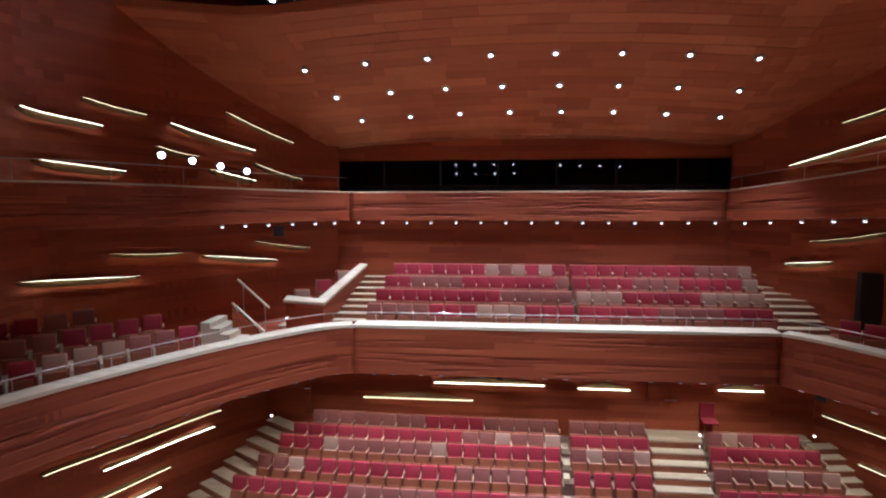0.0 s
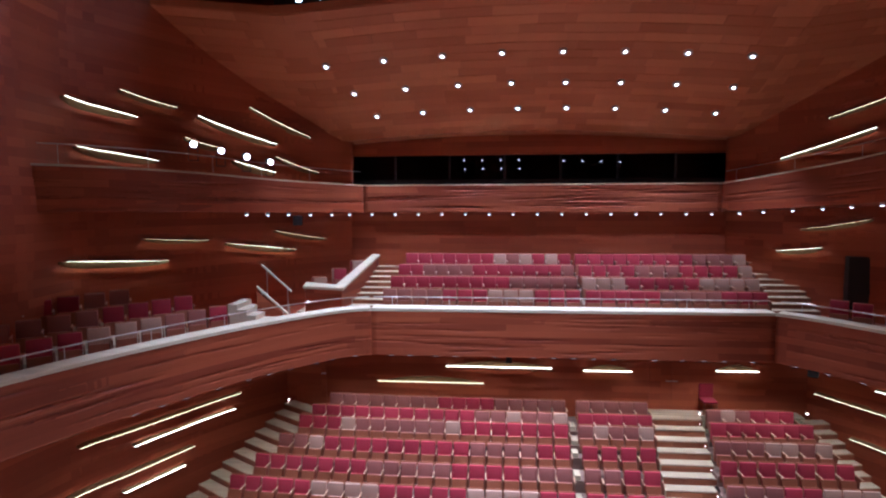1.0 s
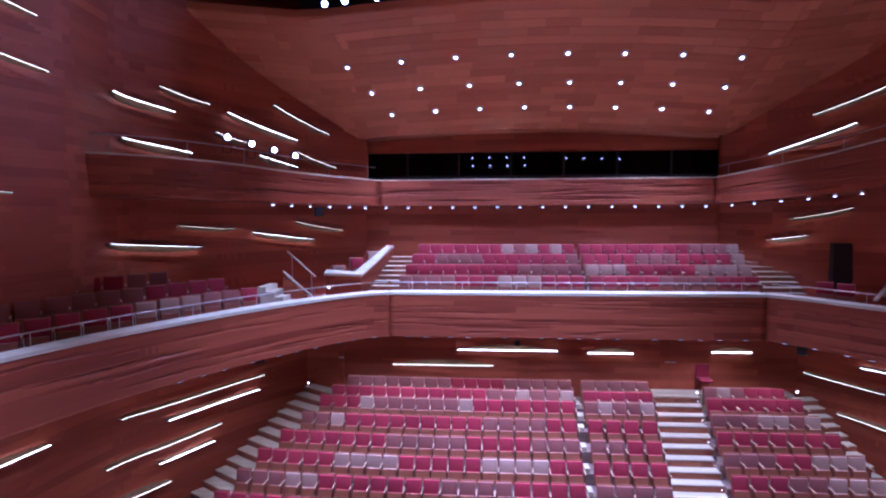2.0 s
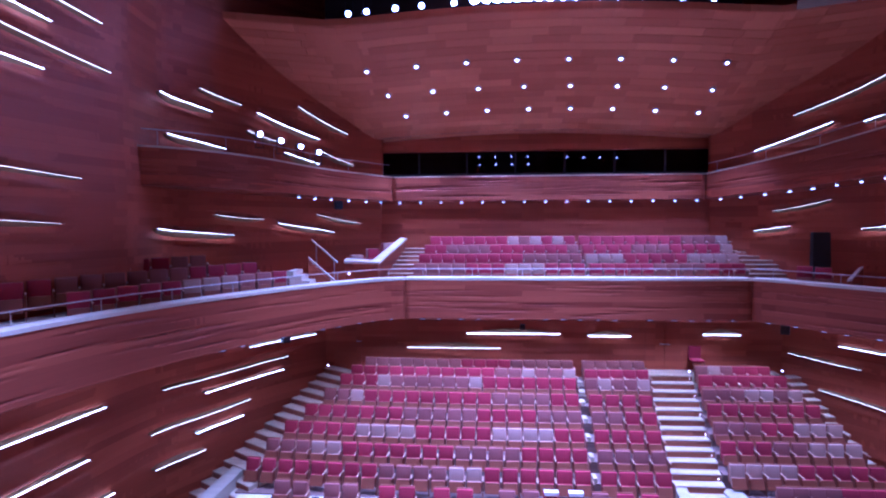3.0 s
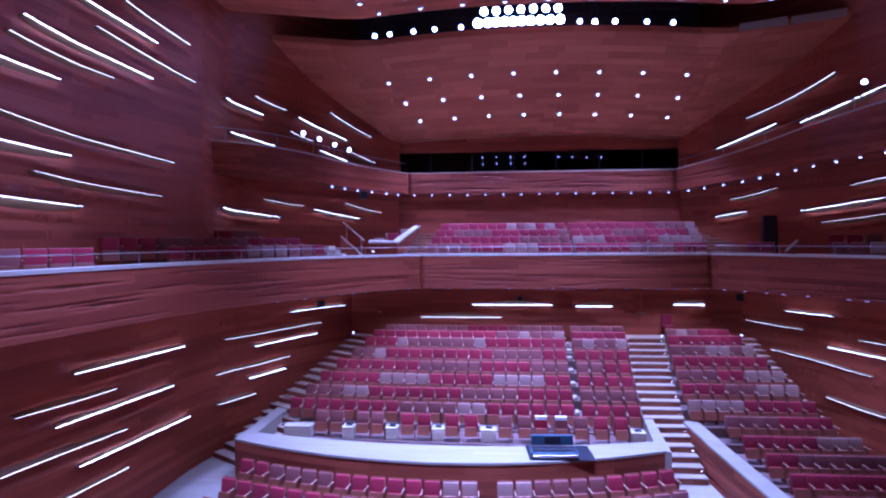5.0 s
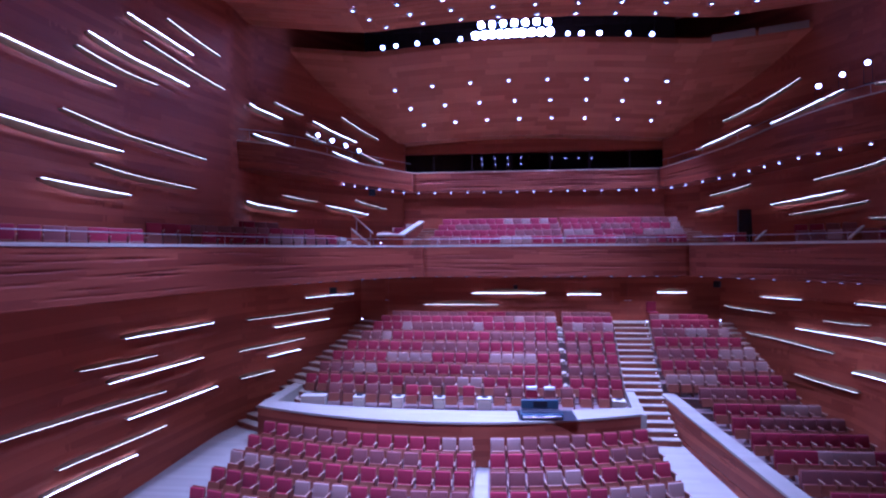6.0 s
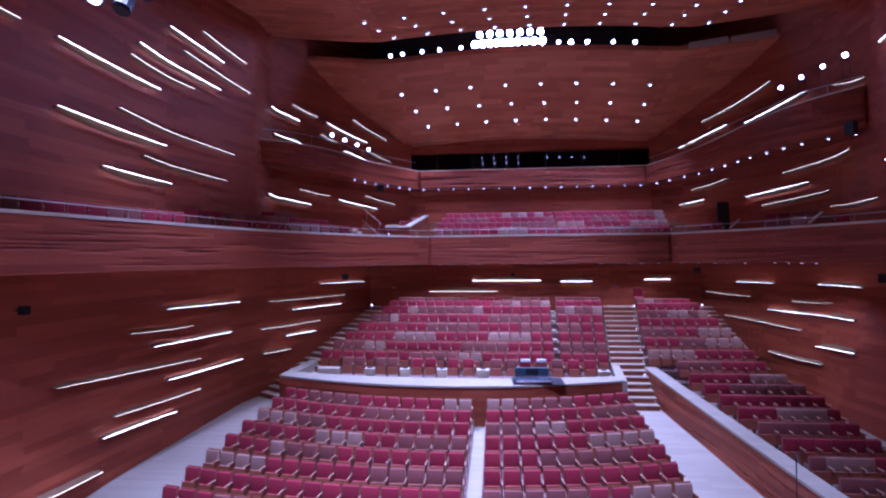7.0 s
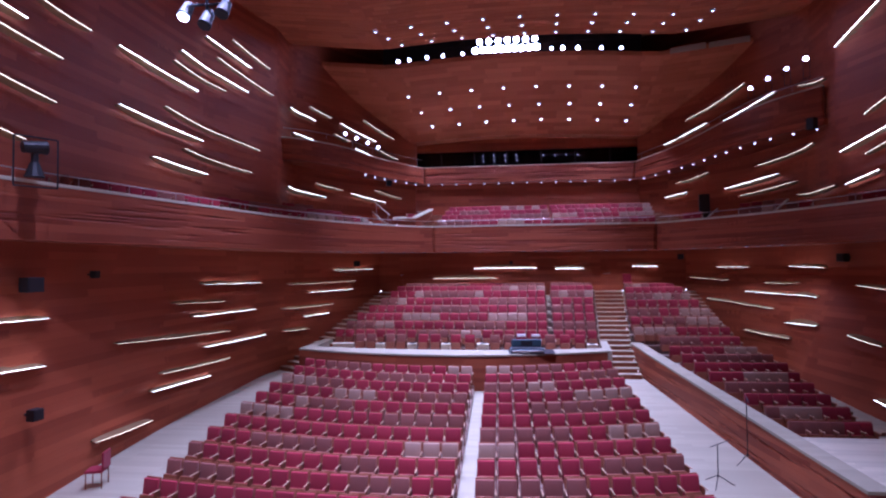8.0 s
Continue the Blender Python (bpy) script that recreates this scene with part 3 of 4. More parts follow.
for line, side, lists in ((WL, -1, (LEFT_LOW, LEFT_HIGH, LEFT_BACK)), (WR, 1, (RIGHT_LOW, RIGHT_BACK))):
    for strips in lists:
        for s in strips:
            wall_strip(line, side, *s)
for xa, xb, z, bright in ((-3.22, 0.5, 5.0, 1), (1.61, 3.28, 4.94, 1), (6.07, 7.47, 5.03, 1), (-5.7, -1.88, 4.4, 0)):
    thing = place("wall_light", xa, BACK_LOW - 0.1, z, 0, "slim glowing light strip on the wall behind the stalls", "wall light", "wall light strips")
    bm = bmesh.new()
    box(bm, 0, xb - xa, 0, 0.05, -0.009, 0.009, 0.003)
    part("led", bm, LED if bright else WARM_EDGE, thing)
    # Lens-shaped plate added above the strip to hold its glow.
    arc = [((xb - xa) * k / 12, 0.012 + 0.2 * math.sin(math.pi * k / 12)) for k in range(13)]
    bm = bmesh.new()
    va = [bm.verts.new((x, 0.05, z)) for x, z in [(xb - xa, 0.01), (0, 0.01)] + arc]
    vb = [bm.verts.new((v.co.x, 0.1, v.co.z)) for v in va]
    bm.faces.new(va)
    for j in range(len(va)):
        bm.faces.new((va[j - 1], va[j], vb[j], vb[j - 1]))
    bmesh.ops.recalc_face_normals(bm, faces=bm.faces[:])
    part("reflector", bm, REFLECTOR, thing, "added lens-shaped plate carrying the strip glow")
    part("bracket", a_box(0.02, xb - xa - 0.02, 0.04, 0.12, -0.025, 0.025), SEATWOOD, thing)


# lamps under the gallery front
def soffit_lamp(x, y, z):
    ob = place("soffit_lamp", x, y, z, 0, "small bright soffit lamp under the gallery front", "soffit lamp", "soffit lamps")
    part("housing", cylinder(bmesh.new(), (0, 0, 0), (0, 0, 0.09), 0.06, n=10), STEEL, ob)
    part("lens", cylinder(bmesh.new(), (0, 0, -0.03), (0, 0, 0), 0.045, n=10), GLINT, ob)


for k in range(15):
    soffit_lamp(-6.2 + 0.9 * k, 13.25, GALLERY_FOOT - 0.08)
for line, side in ((GL, -1), (GR, 1)):
    pts = offset(line, side, 0.15)
    for k in range(4, len(pts) - 2, 4):
        if side < 0 and pts[k].y < 8.3:
            break
        soffit_lamp(pts[k].x, pts[k].y, gal_foot(pts[k].x, pts[k].y) - 0.08)


def slot_light(p, d):
    ob = place("slot_light", p.x, p.y, RIM_FOOT, math.degrees(math.atan2(d.y, d.x)), "small slot light under the balcony front", "slot light", "slot lights")
    part("body", a_box(-0.13, 0.13, -0.02, 0.02, -0.02, 0.01), DARKSTEEL, ob)
    part("lens", a_box(-0.07, 0.07, -0.025, -0.021, -0.018, -0.002), GLINT_DIM, ob)


GLINT_DIM = glow("slot_glint", (0.95, 0.8, 0.75), 0.22)
slots = random.Random(4)
for line, side in ((BACKLINE, 1), (RL, -1), (RR, 1)):
    pts = offset(line, side, 0.05)
    k = 3
    while k < min(len(pts) - 3, 60 if line is BACKLINE else 34):
        d = pts[k + 1] - pts[k]
        slot_light(pts[k], d if side > 0 else -d)
        k += slots.choice((3, 3, 4, 6))
    for k in (range(6, 60, 12) if line is BACKLINE else (4, 16, 28)):
        p = offset(line, side, 0.5)[k]
        ob = lamp("slot_beam", "SPOT", pose(p.x, p.y, RIM_FOOT - 0.05), SLOT_W, (1.0, 0.93, 0.82))
        ob.data.spot_size, ob.data.spot_blend, ob.data.shadow_soft_size = radians(118), 0.8, 0.1


# ---- seats ----
def seat(name, plush, words):
    ob = place(name, 0, 0, -60, 0, words, "seat", "auditorium seats")
    bm = a_box(-0.23, 0.23, -0.05, 0.03, 0.36, 0.868, bevel=0.026)
    for v in bm.verts:
        v.co.y += 0.14 * (v.co.z - 0.47) + 0.35 * v.co.x * v.co.x * -1.0
        v.co.z -= 0.22 * v.co.x * v.co.x if v.co.z > 0.7 else 0.0
    part("backrest", bm, plush, ob, smooth=True)
    bm = a_box(-0.233, 0.233, 0.035, 0.06, 0.24, 0.876, bevel=0.01)
    for v in bm.verts:
        v.co.y += 0.14 * (v.co.z - 0.47)
    part("back_shell", bm, SEATWOOD, ob)
    bm = a_box(-0.22, 0.22, -0.25, -0.222, 0.19, 0.5, bevel=0.012)
    for v in bm.verts:
        v.co.y += 0.33 * (v.co.z - 0.2)
    part("seat_shell", bm, SEATWOOD, ob, "wooden underside of the tipped-up seat")
    bm = a_box(-0.21, 0.21, -0.22, -0.13, 0.21, 0.49, bevel=0.022)
    for v in bm.verts:
        v.co.y += 0.33 * (v.co.z - 0.2)
    part("seat_cushion", bm, plush, ob)
    bm = a_box(0.25, 0.28, -0.34, 0.02, 0.6, 0.63, bevel=0.01)
    part("armrest", bm, ARMWOOD, ob, "pale wooden armrest")
    bm = bmesh.new()
    box(bm, 0.252, 0.276, -0.2, 0.06, 0.0, 0.6)
    box(bm, 0.246, 0.282, -0.24, 0.1, 0.0, 0.03)
    part("side_panel", bm, SEATWOOD, ob)
    return ob


SEATS = [seat("red_seat", RED, "red plush tip-up seat with wooden shell"),
         seat("dusty_seat", DUSTY, "dusty rose plush tip-up seat with wooden shell"),
         seat("pale_seat", PINK, "pale pink plush tip-up seat with wooden shell")]
rnd = random.Random(12)


AREA = ["stalls", "behind the parapet"]


def put_seat(x, y, z, rz=0.0, colour="R"):
    ob = copy_thing(SEATS["RDP".index(colour)], pose(x, y, z, 0, 0, rz + rnd.uniform(-1.2, 1.2)))
    ob.name = AREA[0] + "_seat"
    tagged(ob, ob["label"] + " " + AREA[1])


def row(xa, xb, y_of, z, colours):
    """Seats side by side from xa to xb: R red, D dusty rose, P pale pink."""
    n = len(colours)
    for k, colour in enumerate(colours):
        x = xa + (xb - xa) * (k + 0.5) / n
        slope = (y_of(x + 0.1) - y_of(x - 0.1)) / 0.2
        put_seat(x, y_of(x), z if not callable(z) else z(x, y_of(x)), math.degrees(math.atan(slope)), colour)


def bowed(y, amount=0.35):
    return lambda x: y + amount * (min(0.0, x + 2.0) / 8.0) ** 2


# ---- stalls: raked rows behind the parapet ----
UPPER_LEFT = [-8.9, -10.3, -9.9, -9.5, -9.0, -8.5, -8.05, -7.7, -7.3]
# The last row's shadow is put into its D seats; lit ones stay R.
UPPER_SEATS = [("", ""), ("RRRRRRRRDDDDPPRRRRRR", "RRRR"), ("DDDPPRRRRRRRDDDDRRRR", "DDDD"), ("RRRRRPPPPRRRRRPPPPRR", "RRRR"), ("RRRRRRRDDDDDRRRRDDD", "DDRR"),
               ("DDPRRRRRRRRRDDDDRR", "RRRR"), ("RRRPDDDDDDPRRRRRRR", "DPDDP"), ("RRRRRRRRRRRDDPDDP", "RRRRR"), ("DDDDDDDDRRRRDDDDD", "DDDDD")]
rake = setting(new("stalls_rake"), "wooden terraces carrying the raked stalls, darker under the seat rows", "terrace")


def aisle_west(y):
    return max(3.2, 3.7 - 0.105 * (10.6 - y))


def aisle_east(y):
    return max(4.68, 5.35 - 0.14 * (10.6 - y))


for i in range(9):
    y = 5.3 + 0.72 * i if i else 4.75
    if i == 7:
        y = 9.95
    if i == 8:
        y = 10.75
    z = (1.05 + 0.365 * (i - 1) if i else 1.0) if i < 7 else (3.13 if i == 7 else 3.26)
    ya = y - 0.45
    bm = prism(bmesh.new(), [(UPPER_LEFT[i] - 0.1, ya + 0.25), (-2.0, ya), (aisle_west(ya) - 0.05, ya), (3.66, BACK_LOW), (UPPER_LEFT[i] - 0.1, BACK_LOW)], -0.05, z)
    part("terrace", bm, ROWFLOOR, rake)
    west, east = UPPER_SEATS[i]
    edge, start = 0.68 + 0.027 * i, 0.9 + 0.04 * i
    if i:
        row(UPPER_LEFT[i], edge, bowed(y), z, west)
        row(start, aisle_west(y) - 0.12, bowed(y), z, east)
        part("gap_step", a_box(edge + 0.06, start - 0.05, ya + 0.02, ya + 0.4, z + 0.002, z + 0.15), STEP_OAK, rake, "pale half step between the seat blocks")
part("walkway", prism(bmesh.new(), [(-10.6, 4.2), (-3.7, 2.9), (3.3, 3.4), (3.3, 4.6), (-10.6, 4.6)], -0.04, 0.66), PALE, rake)


# front row of the raked stalls: loose pairs of seats with low pale tables between them
def side_table(x, w):
    ob = place("side_table", x, 4.72, 1.0, 0, "low pale side table carrying a small dark device" if w < 0.8 else "low wide pale side table at the end of the seat row", "side table", "side tables")
    part("top", a_box(-w / 2, w / 2, -0.2, 0.24, 0.4, 0.44, bevel=0.008), PALE, ob)
    part("front_panel", a_box(-w / 2 + 0.015, w / 2 - 0.015, -0.17, -0.14, 0.0, 0.4), PALE, ob)
    for sx in (-1, 1):
        part("side_panel", a_box(sx * (w / 2 - 0.03) - 0.012, sx * (w / 2 - 0.03) + 0.012, -0.14, 0.22, 0.0, 0.4), PALE, ob)
    if w < 0.8:
        part("device", a_box(-0.1, 0.12, -0.04, 0.12, 0.441, 0.485, bevel=0.01), BLACK, ob, "small black device")


for x, colour in ((-8.55, "D"), (-7.98, "D"), (-7.02, "D"), (-6.47, "D"), (-5.38, "R"), (-4.79, "R"), (-3.79, "R"), (-3.12, "R"), (-1.92, "D"), (-1.25, "D"), (-0.68, "R"), (0.01, "D"), (0.68, "D"), (1.37, "R"), (2.05, "R")):
    put_seat(x, bowed(4.75)(x), 1.0, 0, colour)
for x, w in ((-9.35, 1.0), (-7.5, 0.42), (-5.93, 0.44), (-4.28, 0.44), (-2.5, 0.56), (2.62, 0.5)):
    side_table(x, w)
for x in (-0.68, 0.01):
    sheet_ob = place("paper_sheet", x, 4.72, 1.882, 0, "white paper sheet laid over the top of a seat", "paper", "paper sheets")
    bm = a_box(-0.2, 0.2, -0.03, 0.14, 0.0, 0.006)
    box(bm, -0.2, 0.2, -0.036, -0.03, -0.1, 0.006)
    part("sheet", bm, material("paper", (0.78, 0.77, 0.74), 0.8), sheet_ob)

# flights of steps
flight = setting(new("steps_aisle"), "pale wooden steps through the stalls", "steps")
for j in range(18):
    y = 3.9 + 0.4 * j
    y1 = y + 0.43
    h = 0.2 * (j + 1)
    part("step", prism(bmesh.new(), [(aisle_west(y), y), (aisle_east(y), y), (aisle_east(y1), y1), (aisle_west(y1), y1)], -0.02, h), STEP_OAK, flight)
    # Dark board keeps each step front shaded despite the frontal lamps.
    part("shaded_riser", a_box(aisle_west(y) + 0.02, aisle_east(y) - 0.02, y - 0.014, y - 0.002, h - 0.196, h - 0.03), SEATWOOD, flight)
    part("nosing", a_box(aisle_west(y) + 0.01, aisle_east(y) - 0.01, y - 0.02, y + 0.03, h + 0.001, h + 0.007), ROWFLOOR, flight, "dark anti-slip nosing")
for j in range(1, 18, 2):
    x, y, h = aisle_east(3.9 + 0.4 * j) - 0.1, 3.9 + 0.4 * j, 0.2 * j
    part("step_lens", a_box(x - 0.012, x + 0.012, y - 0.022, y - 0.015, h + 0.07, h + 0.095), MARK, flight, "tiny glowing step light")
part("landing", a_box(3.68, 8.8, 11.1, BACK_LOW, -0.02, 3.61), STEP_OAK, flight)


def side_flight(name, p, q, n, z0, rise, wide, mat):
    ob = setting(new(name), "pale wooden steps along the side wall", "steps")
    p, q = Vector(p), Vector(q)
    d = (q - p) / n
    side = Vector((-d.y, d.x)).normalized() * wide / 2
    for j in range(n):
        a, c = p + d * j, p + d * (j + 1.08)
        bm = prism(bmesh.new(), [tuple(a - side), tuple(c - side), tuple(c + side), tuple(a + side)], -1.2, z0 + rise * (j + 1))
        part("step", bm, mat, ob)
        u, e = d.normalized(), side * 0.985
        lo, hi = a - u * 0.014, a - u * 0.002
        # Shade of the step front, as a dark board.
        part("shaded_riser", prism(bmesh.new(), [tuple(lo - e), tuple(hi - e), tuple(hi + e), tuple(lo + e)], z0 + rise * j + 0.004, z0 + rise * (j + 1) - 0.02), SEATWOOD, ob)
    return ob


side_flight("steps_west", (-11.9, 4.6), (-8.0, 11.0), 18, 0.0, 0.2, 2.0, STEP_OAK)
side_flight("steps_east", (10.8, -3.8), (9.625, 5.6), 12, -0.75, 0.125, 0.75, STEP_OAK)
side_flight("steps_east_upper", (9.625, 5.6), (8.95, 11.0), 16, 0.75, 0.178, 0.75, STEP_OAK)

# parapet in front of the raked stalls
def arc_y(x):
    return 1.82 + 1.55 * ((x + 3.8) / 7.3) ** 2


par = setting(new("stalls_parapet"), "bowed wooden parapet with a broad pale top", "parapet")
xs = [-11.1 + k * (14.3 / 40) for k in range(41)]
front = [(x, arc_y(x)) for x in xs]
inner = [(x, arc_y(x) + 1.35 - 0.6 * ((x + 3.9) / 7.2) ** 2) for x in xs]
def par_foot(x, y):
    return floor_z(x, y) - 0.02


part("front", prism(bmesh.new(), front + [(x, y + 0.35) for x, y in reversed(front)], par_foot, 1.3), FASCIA, par)
part("top", prism(bmesh.new(), [(x, y - 0.03) for x, y in front] + inner[::-1], 1.302, 1.38), FLOOR_OAK, par)
part("inner_front", prism(bmesh.new(), [(x, y - 0.12) for x, y in inner] + [(x, y) for x, y in reversed(inner)], 0.5, 1.3), FASCIA, par)
part("arm_west", prism(bmesh.new(), [(-11.1, 3.5), (-10.6, 3.5), (-10.5, 6.9), (-10.98, 6.9)], 0.0, 1.375), FLOOR_OAK, par)
part("arm_east", prism(bmesh.new(), [(2.85, 3.4), (3.2, 3.0), (3.6, 6.4), (3.3, 6.6)], 0.0, 1.375), FLOOR_OAK, par)

# front stalls
AISLE = -2.55
FRONT_SEATS = [("RRDDDDRRRRRRPP", "PPDDDDRRRR"), ("RRRRRRRDDDDRRR", "RRRRRRRDDD"), ("PPPDDRRRRRRRRR", "DDDPPRRRRR"), ("RRRRRPPPRRDDDD", "RRRRRRPPPP"), ("RRRPDDDRRRRRRR", "RRRDDDDDRR"),
               ("PPPPRRRRRRDDDDD", "RRRRRRRRRR"), ("RRRRRRRRRRRRRRR", "DDDDDRRPPP"), ("RRRDDDDDRRRRPPP", "PPRRRRRRRR"), ("DRRRRRRRRDDRRRR", "RRRRRRDDDD"), ("DDDDRRRRRRDDDRR", "DDDDDRRRRR"),
               ("RRRRRRRRRRRRRRR", "RRRRRRRRRR"), ("RRRDDDRRRRRPPRR", "RRRDDDRRRR"), ("DDDRRRRRRRRRRDD", "RRRRRRRPPP"), ("RRRRRRPPPRRRRRR", "DDRRRRRRRR"), ("RRRRDDDRRRRRRRR", "RRRRRDDDRR"), ("DDRRRRRRRRRPPPR", "RRRRRRRRRR")]


def front_y(k):
    return lambda x: 1.4 - 1.09 * k + 0.005 * k * k + (1.1 - 0.05 * k) * ((x + 3.7) / 7.0) ** 2


def front_west(k):
    return -10.5 - 0.1 * k + 0.0075 * k * k


def block_z(x, y):
    return floor_z(x, y) + 0.03 * max(0.0, y + 8.5)


AREA[:] = ["front_stalls", "in the front stalls"]
block = setting(new("front_block"), "low oak platform under the front stalls, darker than the hall floor", "platform")
for xa, xb in ((-1, AISLE - 0.22), (AISLE + 0.22, 1)):
    near, far = [], []
    for k in range(16):
        lx, rx = front_west(k) - 0.1, 3.2 + 0.03 * k
        a, c = (lx, xb) if xa == -1 else (xa, rx)
        near.append((a, front_y(k)(a) + 0.3))
        far.append((c, front_y(k)(c) + 0.3))
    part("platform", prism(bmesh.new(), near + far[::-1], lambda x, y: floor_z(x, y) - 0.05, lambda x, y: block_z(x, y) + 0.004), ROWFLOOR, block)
for k in range(16):
    west, east = FRONT_SEATS[k]
    row(front_west(k), AISLE - 0.25, front_y(k), block_z, west)
    row(AISLE + 0.25, 3.12 + 0.02 * k, front_y(k), block_z, east)

# divider wall and the side block
def div_x(y):
    return 4.7 + (6.4 - y) * 0.02 + max(0.0, 4.0 - y) * 0.1


div = setting(new("stalls_divider"), "long sloping wooden divider wall with a pale top", "divider")
ys = [6.4 - k * 0.38 for k in range(41)]
def div_top(x, y):
    return 1.22 + 0.078 * min(0.0, y - 4.5)


grooves = [(a - 0.4, n, z - 0.078 * max(0.0, a - 1.9), deep, lean - 0.078) for a, n, z, deep, lean in folds_for(91, 15, -0.75, 1.2, 34, -0.09)]
div_line = [Vector((div_x(y), y)) for y in [6.4 - k * 0.19 for k in range(81)]]
part("face", band(bmesh.new(), div_line, -2.0, div_top, 0.49, 90, grooves, 9.0, 1, 0.05), FASCIA, div, smooth=True)
part("top", prism(bmesh.new(), [(div_x(y) - 0.03, y) for y in ys] + [(div_x(y) + 0.52, y) for y in reversed(ys)], lambda x, y: div_top(x, y) + 0.004, lambda x, y: div_top(x, y) + 0.08), FLOOR_OAK, div)
AREA[:] = ["side_block", "beside the divider"]
side_rake = setting(new("side_block"), "oak terraces of the side seating block, darker under the seats", "terrace")
SIDE_L = [5.35, 5.25, 5.1, 5.0, 4.95, 4.9, 4.9, 6.0, 6.1, 6.3, 6.45, 6.65, 6.8, 7.0, 7.2, 7.4]
SIDE_R = [8.05, 8.3, 8.5, 8.75, 9.05, 9.25, 9.5, 9.65, 9.95, 10.1, 10.15, 10.0, 9.95, 9.9, 9.85, 9.8]
SIDE_TOP = [4.1, 3.93, 3.62, 3.3, 2.9, 2.52, 2.08, 1.7]
SIDE_SEATS = ["DPDRRR", "RRRRRRR", "DDDPPDP", "RRRRRRR", "DDDRRPPP", "RRRDDPPP", "PPPPRRRRR", "DDDDRRRR", "RRRRRPPP", "RRDDDDDD", "RRRRRRRR", "RRRPPPPR", "DDDDDRR", "RRRRRR", "DPPPRR", "DDDDRR"]
for i in range(16):
    y = 10.4 - 0.652 * i if i < 8 else 5.84 - 1.13 * (i - 7)
    top = SIDE_TOP[i] if i < 8 else 1.56 - 0.165 * (i - 7)
    z = top - 0.9
    deep = 0.22 if i < 7 else 0.72
    inset = 0.3 if i > 6 else 0.05
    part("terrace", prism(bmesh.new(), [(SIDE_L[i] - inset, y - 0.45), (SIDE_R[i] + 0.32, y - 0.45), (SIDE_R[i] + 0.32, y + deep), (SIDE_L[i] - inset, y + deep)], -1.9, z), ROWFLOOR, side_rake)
    row(SIDE_L[i], SIDE_R[i], lambda x, y=y: y, z, SIDE_SEATS[i])
part("platform", prism(bmesh.new(), [(6.35, -8.6), (9.2, -8.0), (10.0, -4.7), (6.6, -4.7)], -2.0, 0.16), PALE, side_rake)

# ---- back balcony ----
AREA[:] = ["balcony", "on the back balcony"]
terr = setting(new("balcony_terraces"), "dark oak terraces of the back balcony", "terrace")
BALCONY_SEATS = [("DDDDRRRPPPRRR", "RRRRRDDDDRRR"), ("RRRRRRRRRDDDDD", "PPPRRRRRPPPP"), ("RRDDDDRRRRRRRD", "RRRRDDDRRRRP"), ("RRRRRRRPDPRPR", "RRRRRRRRRDDDP")]
for i in range(4):
    y, z = 10.55 + 0.8 * i, 7.05 + 0.33 * i
    if i:
        part("terrace", a_box(-5.35 + 0.15 * i, 7.22 + 0.12 * i, y - 0.4, BACK_HIGH, FLOOR2, z + 0.001), ROWFLOOR, terr)
    west, east = BALCONY_SEATS[i]
    row(-5.3 + 0.15 * i, 1.3, lambda x, y=y: y, z, west)
    row(1.45, 7.17 + 0.12 * i, lambda x, y=y: y, z, east)


def flight_on_balcony(name, xa, xb, skew):
    ob = setting(new(name), "pale wooden steps up the balcony", "steps")
    for j in range(9):
        y = 10.1 + 0.36 * j
        s = skew * j
        part("step", prism(bmesh.new(), [(xa + s, y), (xb + s, y), (xb + s, y + 0.37), (xa + s, y + 0.37)], FLOOR2 - 0.02, FLOOR2 + 0.15 * (j + 1)), STEP_OAK, ob)
        # These step fronts get their shade from dark boards too.
        part("shaded_riser", prism(bmesh.new(), [(xa + s, y - 0.014), (xb + s, y - 0.014), (xb + s, y - 0.002), (xa + s, y - 0.002)], FLOOR2 + 0.15 * j + 0.003, FLOOR2 + 0.15 * (j + 1) - 0.015), SEATWOOD, ob)


flight_on_balcony("balcony_steps_west", -6.6, -5.38, 0.06)
flight_on_balcony("balcony_steps_east", 7.24, 8.7, 0.045)

# wedge-shaped parapet beside the balcony steps
wedge = setting(new("stair_parapet"), "sloping wooden stair parapet with a pale top", "parapet")
part("side", prism(bmesh.new(), [(-7.9, 10.3), (-6.55, 10.0), (-5.95, 13.2), (-6.15, 13.25), (-6.75, 10.25), (-7.9, 10.5)], FLOOR2 - 0.02, lambda x, y: 7.93 + 0.27 * max(0.0, y - 10.2)), FASCIA, wedge)
part("top", prism(bmesh.new(), [(-7.95, 10.25), (-6.5, 9.95), (-5.9, 13.25), (-6.2, 13.3), (-6.85, 10.4), (-7.95, 10.6)], lambda x, y: 7.935 + 0.27 * max(0.0, y - 10.2), lambda x, y: 8.02 + 0.27 * max(0.0, y - 10.2)), PALE, wedge)
for k in range(3):
    for j in range(2):
        put_seat(-7.6 + 0.5 * k - 0.1 * j, 11.1 + 0.75 * k + 0.1 * j, 7.35 + 0.22 * k, 20, "PDRPPR"[2 * k + j])
part("terrace", prism(bmesh.new(), [(-8.3, 10.6), (-6.9, 10.5), (-6.3, 13.2), (-7.0, 13.2)], FLOOR2 - 0.01, lambda x, y: 7.1 + 0.25 * (y - 10.6)), PALE, wedge)


